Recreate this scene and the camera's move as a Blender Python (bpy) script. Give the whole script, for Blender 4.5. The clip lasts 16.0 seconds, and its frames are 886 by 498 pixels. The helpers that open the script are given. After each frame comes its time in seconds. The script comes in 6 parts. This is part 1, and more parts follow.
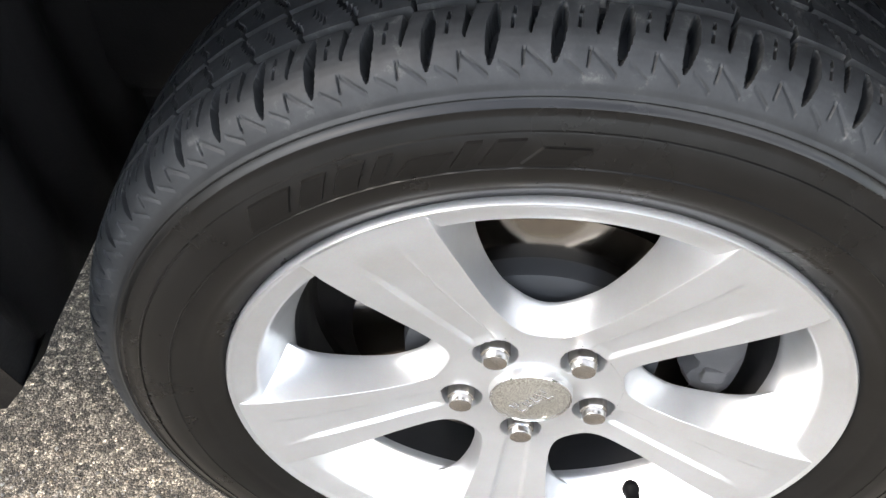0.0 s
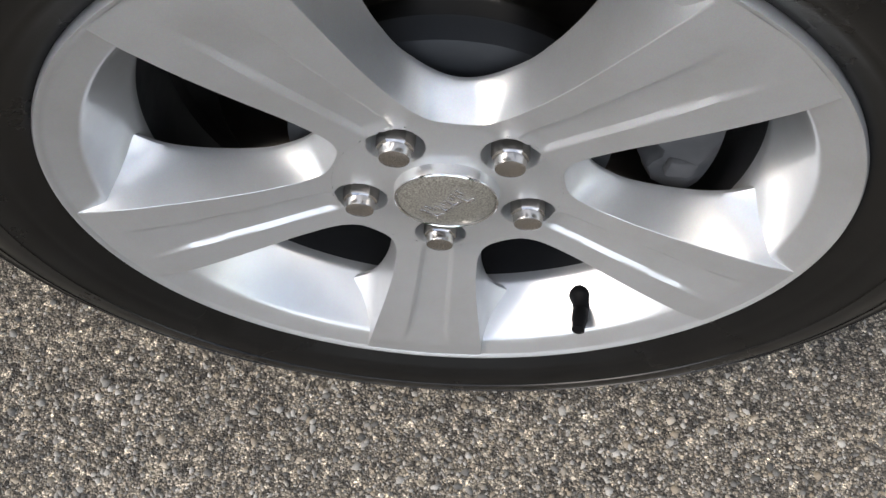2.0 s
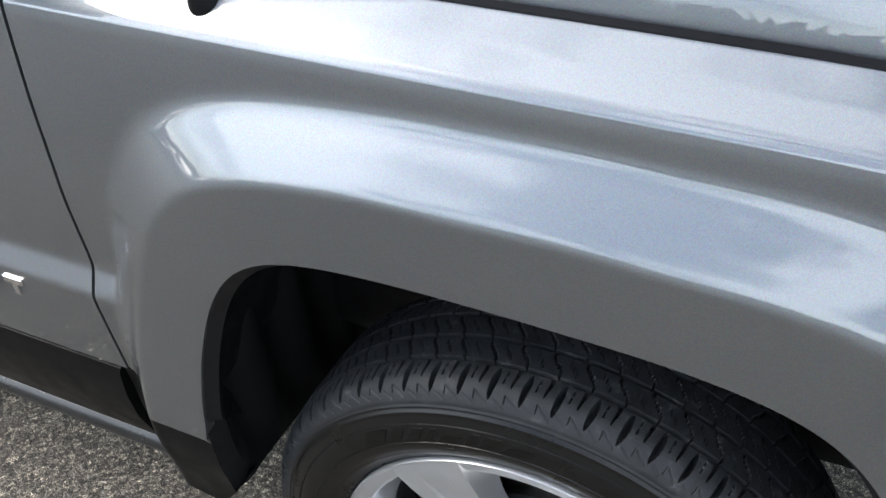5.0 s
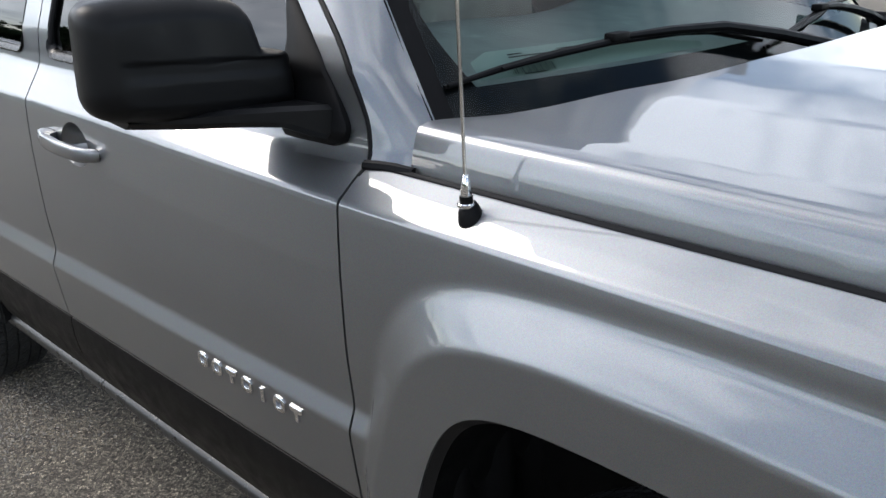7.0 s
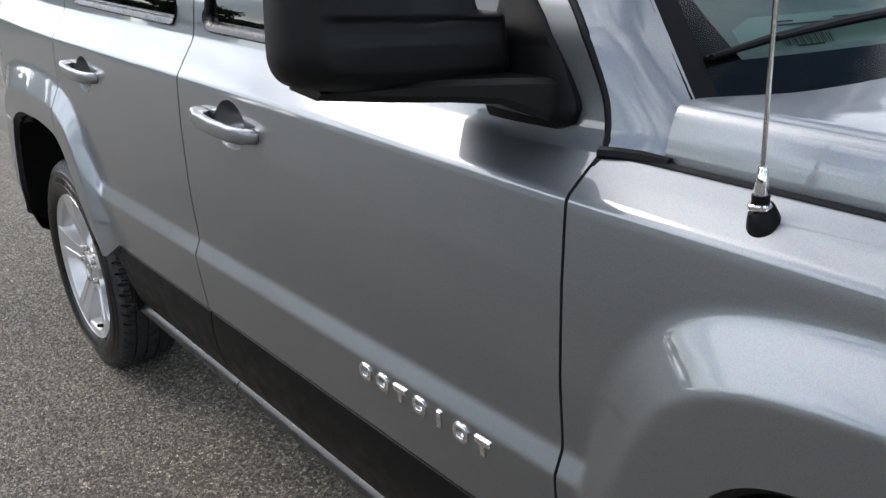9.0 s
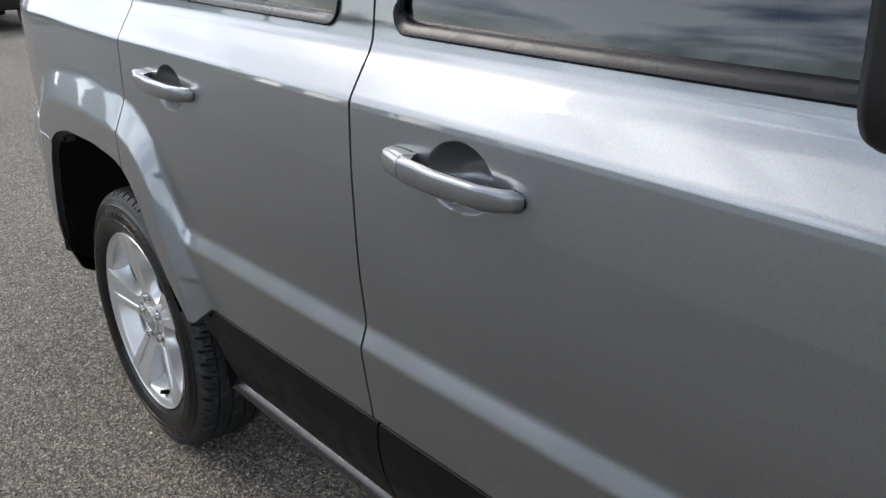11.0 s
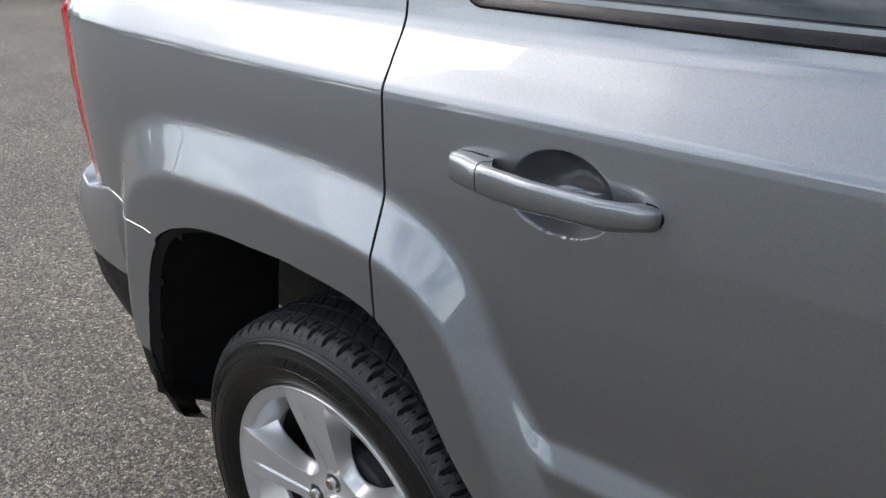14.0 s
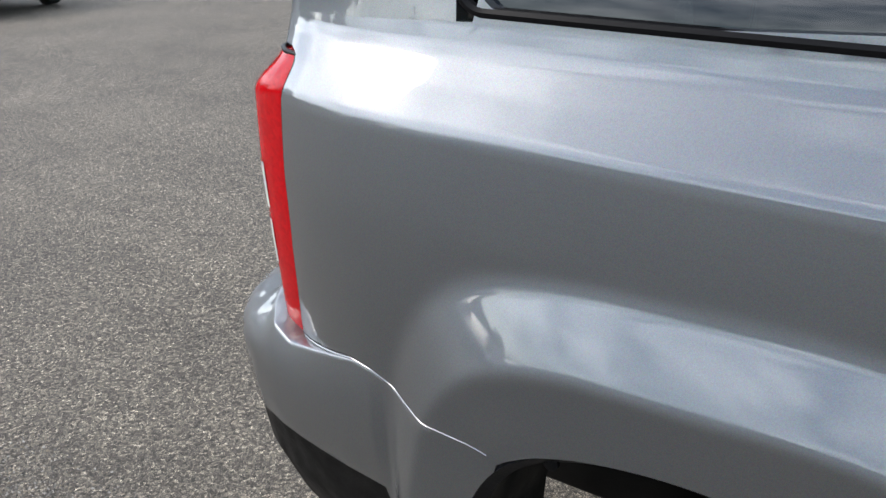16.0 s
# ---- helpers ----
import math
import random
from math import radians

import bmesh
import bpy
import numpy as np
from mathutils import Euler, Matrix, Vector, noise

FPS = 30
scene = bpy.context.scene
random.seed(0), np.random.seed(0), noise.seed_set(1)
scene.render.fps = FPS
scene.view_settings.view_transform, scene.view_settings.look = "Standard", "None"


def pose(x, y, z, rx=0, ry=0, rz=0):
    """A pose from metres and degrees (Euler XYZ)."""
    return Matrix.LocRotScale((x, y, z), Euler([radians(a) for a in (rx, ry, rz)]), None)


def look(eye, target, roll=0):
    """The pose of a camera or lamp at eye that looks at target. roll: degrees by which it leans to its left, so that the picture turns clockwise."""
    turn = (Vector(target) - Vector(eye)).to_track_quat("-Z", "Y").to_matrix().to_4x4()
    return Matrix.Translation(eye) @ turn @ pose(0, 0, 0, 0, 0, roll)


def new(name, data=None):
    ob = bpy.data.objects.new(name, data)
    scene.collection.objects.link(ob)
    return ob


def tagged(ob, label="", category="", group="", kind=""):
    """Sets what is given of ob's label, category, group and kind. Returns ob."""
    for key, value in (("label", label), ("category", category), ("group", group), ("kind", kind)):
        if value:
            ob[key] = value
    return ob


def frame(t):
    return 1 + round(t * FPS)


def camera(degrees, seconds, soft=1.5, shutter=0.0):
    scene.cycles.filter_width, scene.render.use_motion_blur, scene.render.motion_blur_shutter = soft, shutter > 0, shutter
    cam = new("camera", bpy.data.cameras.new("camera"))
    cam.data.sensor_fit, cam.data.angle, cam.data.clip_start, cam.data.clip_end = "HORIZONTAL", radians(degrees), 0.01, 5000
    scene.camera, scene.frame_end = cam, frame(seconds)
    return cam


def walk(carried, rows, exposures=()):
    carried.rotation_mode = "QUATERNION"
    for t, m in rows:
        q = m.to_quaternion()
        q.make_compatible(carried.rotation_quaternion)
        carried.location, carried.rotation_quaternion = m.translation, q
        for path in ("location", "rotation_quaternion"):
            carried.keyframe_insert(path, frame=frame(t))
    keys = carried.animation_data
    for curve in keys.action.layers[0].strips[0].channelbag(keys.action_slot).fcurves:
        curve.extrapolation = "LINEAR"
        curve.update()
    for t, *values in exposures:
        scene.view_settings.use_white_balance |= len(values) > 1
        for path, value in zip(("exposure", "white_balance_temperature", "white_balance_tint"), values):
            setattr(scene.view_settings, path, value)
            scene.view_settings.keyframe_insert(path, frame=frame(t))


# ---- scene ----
cam = camera(54.88, 16.0)
PATH = [
    (0, (-0.0355, -1.2066, 0.9165), (-0.0930, -0.5362, 0.1768), -1.08),
    (0.5, (-0.0181, -1.1290, 0.8449), (-0.0669, -0.5391, 0.0388), -1.41),
    (1, (-0.0016, -1.1001, 0.8015), (-0.0400, -0.5882, -0.0567), -1.36),
    (1.5, (0.0069, -1.0931, 0.7851), (-0.0267, -0.6288, -0.0999), -1.42),
    (2, (0.0178, -1.1013, 0.7980), (-0.0170, -0.6533, -0.0954), -1.47),
    (2.5, (0.0286, -1.1233, 0.8401), (-0.0126, -0.6755, -0.0531), -1.67),
    (3, (0.0372, -1.1804, 0.9077), (-0.0148, -0.7248, 0.0191), -1.86),
    (3.5, (0.0575, -1.2690, 1.0034), (-0.0178, -0.7600, 0.1459), -1.67),
    (4, (0.0915, -1.3556, 1.1199), (-0.0401, -0.7690, 0.3208), -1.62),
    (4.5, (0.1153, -1.3853, 1.2105), (-0.1068, -0.7021, 0.5148), -1.90),
    (5, (0.1821, -1.3858, 1.2756), (-0.1733, -0.6652, 0.6804), -2.57),
    (5.2, (0.2094, -1.4015, 1.2983), (-0.1908, -0.6693, 0.7472), -2.54),
    (7.3, (0.3534, -1.5332, 1.3451), (-0.3439, -0.9007, 1.0078), -2.53),
    (7.5, (0.3523, -1.5363, 1.3498), (-0.3619, -0.9228, 1.0129), -2.61),
    (8, (0.2985, -1.5331, 1.3455), (-0.4389, -0.9453, 1.0128), -2.56),
    (8.5, (0.2061, -1.5252, 1.3355), (-0.5366, -0.9457, 1.0001), -2.52),
    (9, (0.0947, -1.5035, 1.2743), (-0.6497, -0.9295, 0.9332), -2.36),
    (9.5, (-0.0312, -1.5082, 1.2556), (-0.7757, -0.9330, 0.9167), -2.31),
    (9.7, (-0.1051, -1.5221, 1.2592), (-0.8482, -0.9449, 0.9206), -2.12),
    (11.8, (-0.8899, -1.4931, 1.2560), (-1.5930, -0.8858, 0.8861), -2.83),
    (12, (-0.9688, -1.5083, 1.2521), (-1.6625, -0.8921, 0.8791), -2.70),
    (12.5, (-1.1685, -1.5230, 1.2512), (-1.8422, -0.8915, 0.8673), -2.50),
    (13, (-1.3351, -1.5252, 1.2533), (-1.9973, -0.8858, 0.8624), -2.55),
    (13.5, (-1.5317, -1.5257, 1.2482), (-2.1789, -0.8686, 0.8618), -2.35),
    (14, (-1.7245, -1.5165, 1.2639), (-2.3588, -0.8462, 0.8787), -2.58),
    (14.5, (-1.9480, -1.5174, 1.2701), (-2.5758, -0.8334, 0.8986), -2.10),
    (15, (-2.1461, -1.5246, 1.2823), (-2.7523, -0.8191, 0.9150), -2.23),
    (15.5, (-2.3322, -1.5170, 1.2836), (-2.9260, -0.8022, 0.9141), -2.46),
    (16, (-2.5288, -1.4680, 1.3018), (-3.1052, -0.7506, 0.9105), -4.54),
]
EXPOSURES = [(0,1.78,6800,11),(0.5,1.10,6800,11),(1.0,0.74,6780,11),(1.5,0.66,6720,11),(3.0,0.84,6580,10),(3.5,0.98,6350,9),(4.0,1.20,6250,8),(4.5,1.55,6250,8),(5.0,0.80,6350,9),(5.2,0.74,6400,10),(7.3,0.16,6500,10),(8.0,0.22,6500,10),(9.0,0.26,6500,10),(12.5,0.18,6500,10),(16,0.28,6450,10)]
walk(cam, [(t, look(eye, target, roll)) for t, eye, target, roll in PATH], EXPOSURES)

# ---- world, sun, exposure ----
SUN_EL, SUN_AZ = 41.0, 202.0          # elevation; angle of the sun's side, from +x towards +y
world = bpy.data.worlds.new("sky")
scene.world = world
world.use_nodes = True
wn, wl = world.node_tree.nodes, world.node_tree.links
wn.clear()
sky = wn.new("ShaderNodeTexSky")
sky.sky_type, sky.sun_disc = "NISHITA", False
sky.sun_elevation, sky.sun_rotation = radians(SUN_EL), radians(90 - SUN_AZ)
sky.dust_density, sky.ozone_density, sky.air_density = 0.9, 1.8, 1.0
wco = wn.new("ShaderNodeTexCoord")
wmap = wn.new("ShaderNodeMapping")
wmap.inputs["Scale"].default_value = (1.0, 1.0, 1.9)
wnoise = wn.new("ShaderNodeTexNoise")
wnoise.inputs["Scale"].default_value, wnoise.inputs["Detail"].default_value, wnoise.inputs["Roughness"].default_value = 2.6, 9.0, 0.58
wramp = wn.new("ShaderNodeValToRGB")
wramp.color_ramp.elements[0].position, wramp.color_ramp.elements[1].position = 0.43, 0.575
wcloud = wn.new("ShaderNodeMix")
wcloud.data_type = "RGBA"
wveil = wn.new("ShaderNodeMix")          # clouds are brighter towards the sun
wveil.data_type, wveil.blend_type = "RGBA", "ADD"
wveil.inputs["Factor"].default_value, wveil.inputs["A"].default_value = 1.0, (11.0, 11.0, 10.9, 1)
wbg, wout = wn.new("ShaderNodeBackground"), wn.new("ShaderNodeOutputWorld")
wbg.inputs["Strength"].default_value = 0.15
wl.new(wco.outputs["Generated"], wmap.inputs["Vector"])
wl.new(wmap.outputs["Vector"], wnoise.inputs["Vector"])
wl.new(wnoise.outputs["Fac"], wramp.inputs["Fac"])
wl.new(wramp.outputs["Color"], wcloud.inputs["Factor"])
wl.new(sky.outputs["Color"], wcloud.inputs["A"])
wl.new(sky.outputs["Color"], wveil.inputs["B"])
wl.new(wveil.outputs["Result"], wcloud.inputs["B"])
wl.new(wcloud.outputs["Result"], wbg.inputs["Color"])
wl.new(wbg.outputs["Background"], wout.inputs["Surface"])
sun = new("sun", bpy.data.lights.new("sun", "SUN"))
sun.data.energy, sun.data.angle, sun.data.color = 1.5, radians(26), (1.0, 0.93, 0.84)
sun_way = Vector((math.cos(radians(SUN_AZ)) * math.cos(radians(SUN_EL)), math.sin(radians(SUN_AZ)) * math.cos(radians(SUN_EL)), math.sin(radians(SUN_EL))))
sun.matrix_world = look(sun_way * 30, (0, 0, 0))
scene.view_settings.exposure = 0.0


# ---- materials ----
def material(name, color=(0.5, 0.5, 0.5), rough=0.5, metal=0.0, coat=0.0, coat_rough=0.03, spec=0.5, trans=0.0, ior=1.5):
    m = bpy.data.materials.new(name)
    m.use_nodes = True
    b = m.node_tree.nodes["Principled BSDF"]
    b.inputs["Base Color"].default_value = (*color, 1)
    b.inputs["Roughness"].default_value, b.inputs["Metallic"].default_value = rough, metal
    b.inputs["Coat Weight"].default_value, b.inputs["Coat Roughness"].default_value = coat, coat_rough
    b.inputs["Specular IOR Level"].default_value = spec
    b.inputs["Transmission Weight"].default_value, b.inputs["IOR"].default_value = trans, ior
    return m


class Nodes:
    """Small shorthand for adding nodes to a material."""

    def __init__(self, m):
        self.t = m.node_tree
        self.b = self.t.nodes["Principled BSDF"]
        self.co = self.t.nodes.new("ShaderNodeTexCoord").outputs["Object"]

    def add(self, kind, **values):
        n = self.t.nodes.new(kind)
        for k, v in values.items():
            n.inputs[k.replace("_", " ")].default_value = v
        return n

    def link(self, a, b):
        self.t.links.new(a, b)

    def noise(self, scale, detail=4.0, rough=0.55, co=None):
        n = self.add("ShaderNodeTexNoise", Scale=scale, Detail=detail, Roughness=rough)
        self.link(co or self.co, n.inputs["Vector"])
        return n.outputs["Fac"]

    def ramp(self, fac, stops):
        n = self.t.nodes.new("ShaderNodeValToRGB")
        e = n.color_ramp.elements
        while len(e) < len(stops):
            e.new(0.5)
        for s, (p, c) in zip(e, stops):
            s.position, s.color = p, (*c, 1) if len(c) == 3 else c
        self.link(fac, n.inputs["Fac"])
        return n.outputs["Color"]

    def mix(self, fac, a, b, mode="MIX"):
        n = self.t.nodes.new("ShaderNodeMix")
        n.data_type, n.blend_type = "RGBA", mode
        for v, k in ((fac, "Factor"), (a, "A"), (b, "B")):
            if isinstance(v, (int, float)):
                n.inputs[k].default_value = v
            elif isinstance(v, tuple):
                n.inputs[k].default_value = (*v, 1)
            else:
                self.link(v, n.inputs[k])
        return n.outputs["Result"]

    def math(self, op, a, b=0.0):
        n = self.t.nodes.new("ShaderNodeMath")
        n.operation = op
        for v, k in ((a, 0), (b, 1)):
            if isinstance(v, (int, float)):
                n.inputs[k].default_value = v
            else:
                self.link(v, n.inputs[k])
        return n.outputs[0]

    def bump(self, height, strength=0.3, distance=0.002, target="Normal"):
        n = self.add("ShaderNodeBump", Strength=strength, Distance=distance)
        self.link(height, n.inputs["Height"])
        self.link(n.outputs["Normal"], self.b.inputs[target])
        return n


def paint_material():
    """Silver metallic paint: fine flakes under a clear coat, a little dust."""
    m = material("silver_paint", (0.30, 0.31, 0.325), 0.30, 0.97, 1.0, 0.02)
    m.node_tree.nodes["Principled BSDF"].inputs["Coat IOR"].default_value = 1.75
    n = Nodes(m)
    flake = n.add("ShaderNodeTexVoronoi", Scale=1400.0)
    n.link(n.co, flake.inputs["Vector"])
    tone = n.mix(0.16, (0.192, 0.203, 0.216), flake.outputs["Color"], "OVERLAY")
    dust = n.ramp(n.noise(3.0, 6.0), [(0.35, (0.96, 0.96, 0.96)), (0.7, (1.03, 1.025, 1.0))])
    n.link(n.mix(1.0, tone, dust, "MULTIPLY"), n.b.inputs["Base Color"])
    n.link(n.math("MULTIPLY_ADD", n.noise(900.0, 2.0), 0.10), n.b.inputs["Roughness"])
    n.t.nodes[-1].inputs[2].default_value = 0.41
    return m


def plastic_material(name, color, rough, grain=900.0, depth=0.0004, spec=0.28):
    m = material(name, color, rough, spec=spec)
    n = Nodes(m)
    h = n.noise(grain, 3.0)
    n.bump(h, 0.35, depth)
    wear = n.ramp(n.noise(14.0, 8.0, 0.65), [(0.3, tuple(c * 0.8 for c in color)), (0.62, color), (0.8, tuple(c * 1.5 + 0.004 for c in color))])
    n.link(wear, n.b.inputs["Base Color"])
    n.link(n.ramp(n.noise(23.0, 5.0), [(0.3, (rough - 0.08,) * 3), (0.7, (rough + 0.1,) * 3)]), n.b.inputs["Roughness"])
    return m


def rubber_material():
    """Dressed sidewall, dusty tread: the dirt goes by the distance from the hub."""
    m = material("tyre_rubber", (0.02, 0.02, 0.021), 0.5, spec=0.30)
    n = Nodes(m)
    flat = n.t.nodes.new("ShaderNodeVectorMath")
    flat.operation = "MULTIPLY"
    n.link(n.co, flat.inputs[0])
    flat.inputs[1].default_value = (1, 0, 1)
    far = n.t.nodes.new("ShaderNodeVectorMath")
    far.operation = "LENGTH"
    n.link(flat.outputs["Vector"], far.inputs[0])
    tread = n.ramp(far.outputs["Value"], [(0.312, (0, 0, 0)), (0.324, (1, 1, 1))])
    side = n.ramp(n.noise(30.0, 9.0, 0.7), [(0.40, (0.0044, 0.0041, 0.0037)), (0.62, (0.0066, 0.0062, 0.0058)), (0.84, (0.022, 0.021, 0.019))])
    dusty = n.ramp(n.noise(46.0, 9.0, 0.72), [(0.34, (0.0125, 0.0133, 0.0143)), (0.58, (0.0245, 0.0260, 0.0275)), (0.80, (0.125, 0.122, 0.115))])
    n.link(n.mix(tread, side, dusty), n.b.inputs["Base Color"])
    gloss = n.ramp(n.noise(9.0, 6.0, 0.6), [(0.35, (0.24,) * 3), (0.66, (0.36,) * 3)])
    n.link(n.mix(tread, gloss, (0.56, 0.56, 0.56)), n.b.inputs["Roughness"])
    n.bump(n.noise(700.0, 3.0), 0.10, 0.0003)
    return m


def alloy_material():
    m = material("alloy_silver", (0.55, 0.55, 0.55), 0.38, 0.70, 0.30, 0.10)
    n = Nodes(m)
    fl = n.add("ShaderNodeTexVoronoi", Scale=2200.0)
    n.link(n.co, fl.inputs["Vector"])
    tone = n.mix(0.08, (0.55, 0.552, 0.552), fl.outputs["Color"], "OVERLAY")
    grime = n.ramp(n.noise(26.0, 9.0, 0.68), [(0.30, (0.93, 0.92, 0.90)), (0.6, (1.0, 1.0, 1.0))])
    n.link(n.mix(1.0, tone, grime, "MULTIPLY"), n.b.inputs["Base Color"])
    n.link(n.ramp(n.noise(70.0, 5.0), [(0.3, (0.31,) * 3), (0.7, (0.36,) * 3)]), n.b.inputs["Roughness"])
    return m


def asphalt_material():
    """Worn asphalt: a fine crushed matrix with larger stones scattered in it."""
    m = material("asphalt", (0.2, 0.19, 0.18), 0.85)
    n = Nodes(m)
    warp = n.add("ShaderNodeTexNoise", Scale=210.0, Detail=3.0)
    n.link(n.co, warp.inputs["Vector"])
    wco = n.mix(0.0030, n.co, warp.outputs["Color"], "ADD")

    def cells(scale, feature="F1"):
        v = n.t.nodes.new("ShaderNodeTexVoronoi")
        v.feature = feature
        v.inputs["Scale"].default_value = scale
        n.link(wco, v.inputs["Vector"])
        return v

    tones = [(0.0, (0.055, 0.053, 0.050)), (0.30, (0.135, 0.128, 0.117)), (0.62, (0.235, 0.222, 0.20)), (0.88, (0.36, 0.343, 0.31)), (1.0, (0.52, 0.50, 0.46))]
    fine, big = cells(430.0), cells(165.0)
    sf, sb = n.t.nodes.new("ShaderNodeSeparateColor"), n.t.nodes.new("ShaderNodeSeparateColor")
    n.link(fine.outputs["Color"], sf.inputs["Color"])
    n.link(big.outputs["Color"], sb.inputs["Color"])
    matrix = n.mix(n.ramp(fine.outputs["Distance"], [(0.30, (0, 0, 0)), (0.70, (1, 1, 1))]), n.ramp(sf.outputs["Red"], tones), (0.06, 0.056, 0.05))
    stone = n.mix(n.math("MULTIPLY", sb.outputs["Green"], 0.30), n.ramp(sb.outputs["Red"], [(0.0, (0.10, 0.096, 0.090)), (0.5, (0.27, 0.256, 0.232)), (1.0, (0.56, 0.535, 0.485))]), (0.30, 0.245, 0.175))
    here = n.math("MULTIPLY", n.ramp(big.outputs["Distance"], [(0.36, (1, 1, 1)), (0.46, (0, 0, 0))]), n.ramp(sb.outputs["Blue"], [(0.40, (0, 0, 0)), (0.46, (1, 1, 1))]))
    col = n.mix(here, matrix, stone)
    patch = n.ramp(n.noise(0.9, 7.0, 0.6), [(0.32, (0.76, 0.735, 0.70)), (0.68, (1.02, 0.985, 0.93))])
    speck = n.mix(1.0, n.ramp(n.noise(7.0, 6.0, 0.6), [(0.3, (0.73, 0.72, 0.71)), (0.7, (0.95, 0.94, 0.925))]), n.ramp(n.noise(95.0, 3.0, 0.75), [(0.36, (0.60, 0.59, 0.58)), (0.64, (1.72, 1.70, 1.66))]), "MULTIPLY")
    lanes = n.t.nodes.new("ShaderNodeMapping")
    lanes.inputs["Rotation"].default_value = (0, 0, radians(24))
    lanes.inputs["Scale"].default_value = (0.16, 1.3, 1.0)
    n.link(n.co, lanes.inputs["Vector"])
    worn = n.ramp(n.noise(1.1, 5.0, 0.6, lanes.outputs["Vector"]), [(0.36, (0.86, 0.85, 0.84)), (0.60, (1.06, 1.05, 1.04))])
    col = n.mix(1.0, col, worn, "MULTIPLY")
    n.link(n.mix(1.0, n.mix(1.0, col, patch, "MULTIPLY"), speck, "MULTIPLY"), n.b.inputs["Base Color"])
    coarse = cells(125.0)
    sc = n.t.nodes.new("ShaderNodeSeparateColor")
    n.link(coarse.outputs["Color"], sc.inputs["Color"])
    clump = n.ramp(sc.outputs["Red"], [(0.0, (0.44, 0.43, 0.415)), (0.5, (1.00, 0.98, 0.94)), (0.85, (1.62, 1.585, 1.50)), (1.0, (2.8, 2.73, 2.55))])
    n.link(n.mix(1.0, n.b.inputs["Base Color"].links[0].from_socket, clump, "MULTIPLY"), n.b.inputs["Base Color"])
    lift = n.math("ADD", here, n.math("MULTIPLY", n.math("SUBTRACT", 1.0, fine.outputs["Distance"]), 0.7))
    n.bump(lift, 1.0, 0.0026)
    return m


def stone_material():
    """Loose crushed stone, each grain of its own tone."""
    m = material("crushed_stone", (0.2, 0.19, 0.18), 0.8)
    n = Nodes(m)
    geo = n.t.nodes.new("ShaderNodeNewGeometry")
    tone = n.ramp(geo.outputs["Random Per Island"], [(0.0, (0.050, 0.048, 0.045)), (0.28, (0.13, 0.124, 0.113)), (0.60, (0.24, 0.227, 0.204)), (0.86, (0.34, 0.323, 0.291)), (1.0, (0.46, 0.44, 0.40))])
    warm = n.mix(n.ramp(n.math("FRACT", n.math("MULTIPLY", geo.outputs["Random Per Island"], 37.0)), [(0.72, (0, 0, 0)), (0.80, (0.55, 0.55, 0.55))]), tone, (0.34, 0.27, 0.18))
    grain = n.ramp(n.noise(900.0, 4.0, 0.6), [(0.3, (0.68, 0.675, 0.665)), (0.7, (1.0, 0.99, 0.965))])
    n.link(n.mix(1.0, warm, grain, "MULTIPLY"), n.b.inputs["Base Color"])
    n.bump(n.noise(1500.0, 2.0), 0.4, 0.0004)
    return m


PAINT, RUBBER, ALLOY, ASPHALT = paint_material(), rubber_material(), alloy_material(), asphalt_material()
STONES = stone_material()
RUBBER_MARK = material("raised_rubber", (0.0040, 0.0036, 0.0032), 0.36, spec=0.24)
CLAD = plastic_material("dark_cladding", (0.0058, 0.0056, 0.0056), 0.38, spec=0.07)
TRIM = plastic_material("black_trim", (0.0042, 0.0042, 0.0046), 0.44, spec=0.10)
SHELL = plastic_material("mirror_plastic", (0.0050, 0.0052, 0.0058), 0.40, 700.0, 0.0003, 0.17)
RAIL = plastic_material("sill_plastic", (0.016, 0.016, 0.016), 0.30, spec=0.55)
BELT_STRIP = plastic_material("belt_rubber", (0.0055, 0.0055, 0.006), 0.24, spec=0.26)
LINER = plastic_material("wheelhouse_liner", (0.0100, 0.0100, 0.0105), 0.42, 300.0, 0.0006, 0.15)
SEAL = material("rubber_seal", (0.004, 0.004, 0.0045), 0.40, spec=0.13)
CHROME = material("chrome", (0.75, 0.75, 0.76), 0.09, 1.0)
STEEL = material("worn_steel", (0.50, 0.48, 0.46), 0.20, 1.0)
DARK_METAL = plastic_material("brake_metal", (0.010, 0.009, 0.0085), 0.6, 60.0, 0.001, 0.12)
BARREL = plastic_material("barrel_dust", (0.020, 0.020, 0.021), 0.42, 500.0, 0.0002, 0.3)


# ---- building helpers ----
def part(name, bm, mat, parent=None, label="", smooth=True, angle=38.0):
    me = bpy.data.meshes.new(name)
    bmesh.ops.recalc_face_normals(bm, faces=bm.faces)
    bm.to_mesh(me)
    bm.free()
    if smooth:
        me.polygons.foreach_set("use_smooth", [True] * len(me.polygons))
        me.set_sharp_from_angle(angle=radians(angle))
    if mat:
        me.materials.append(mat)
    ob = new(name, me)
    ob.parent = parent
    return tagged(ob, label)


def thing(name, label, category, group="", kind="", at=(0, 0, 0)):
    ob = new(name)
    ob.location = at
    ob.empty_display_size = 0.1
    return tagged(ob, label, category, group, kind)


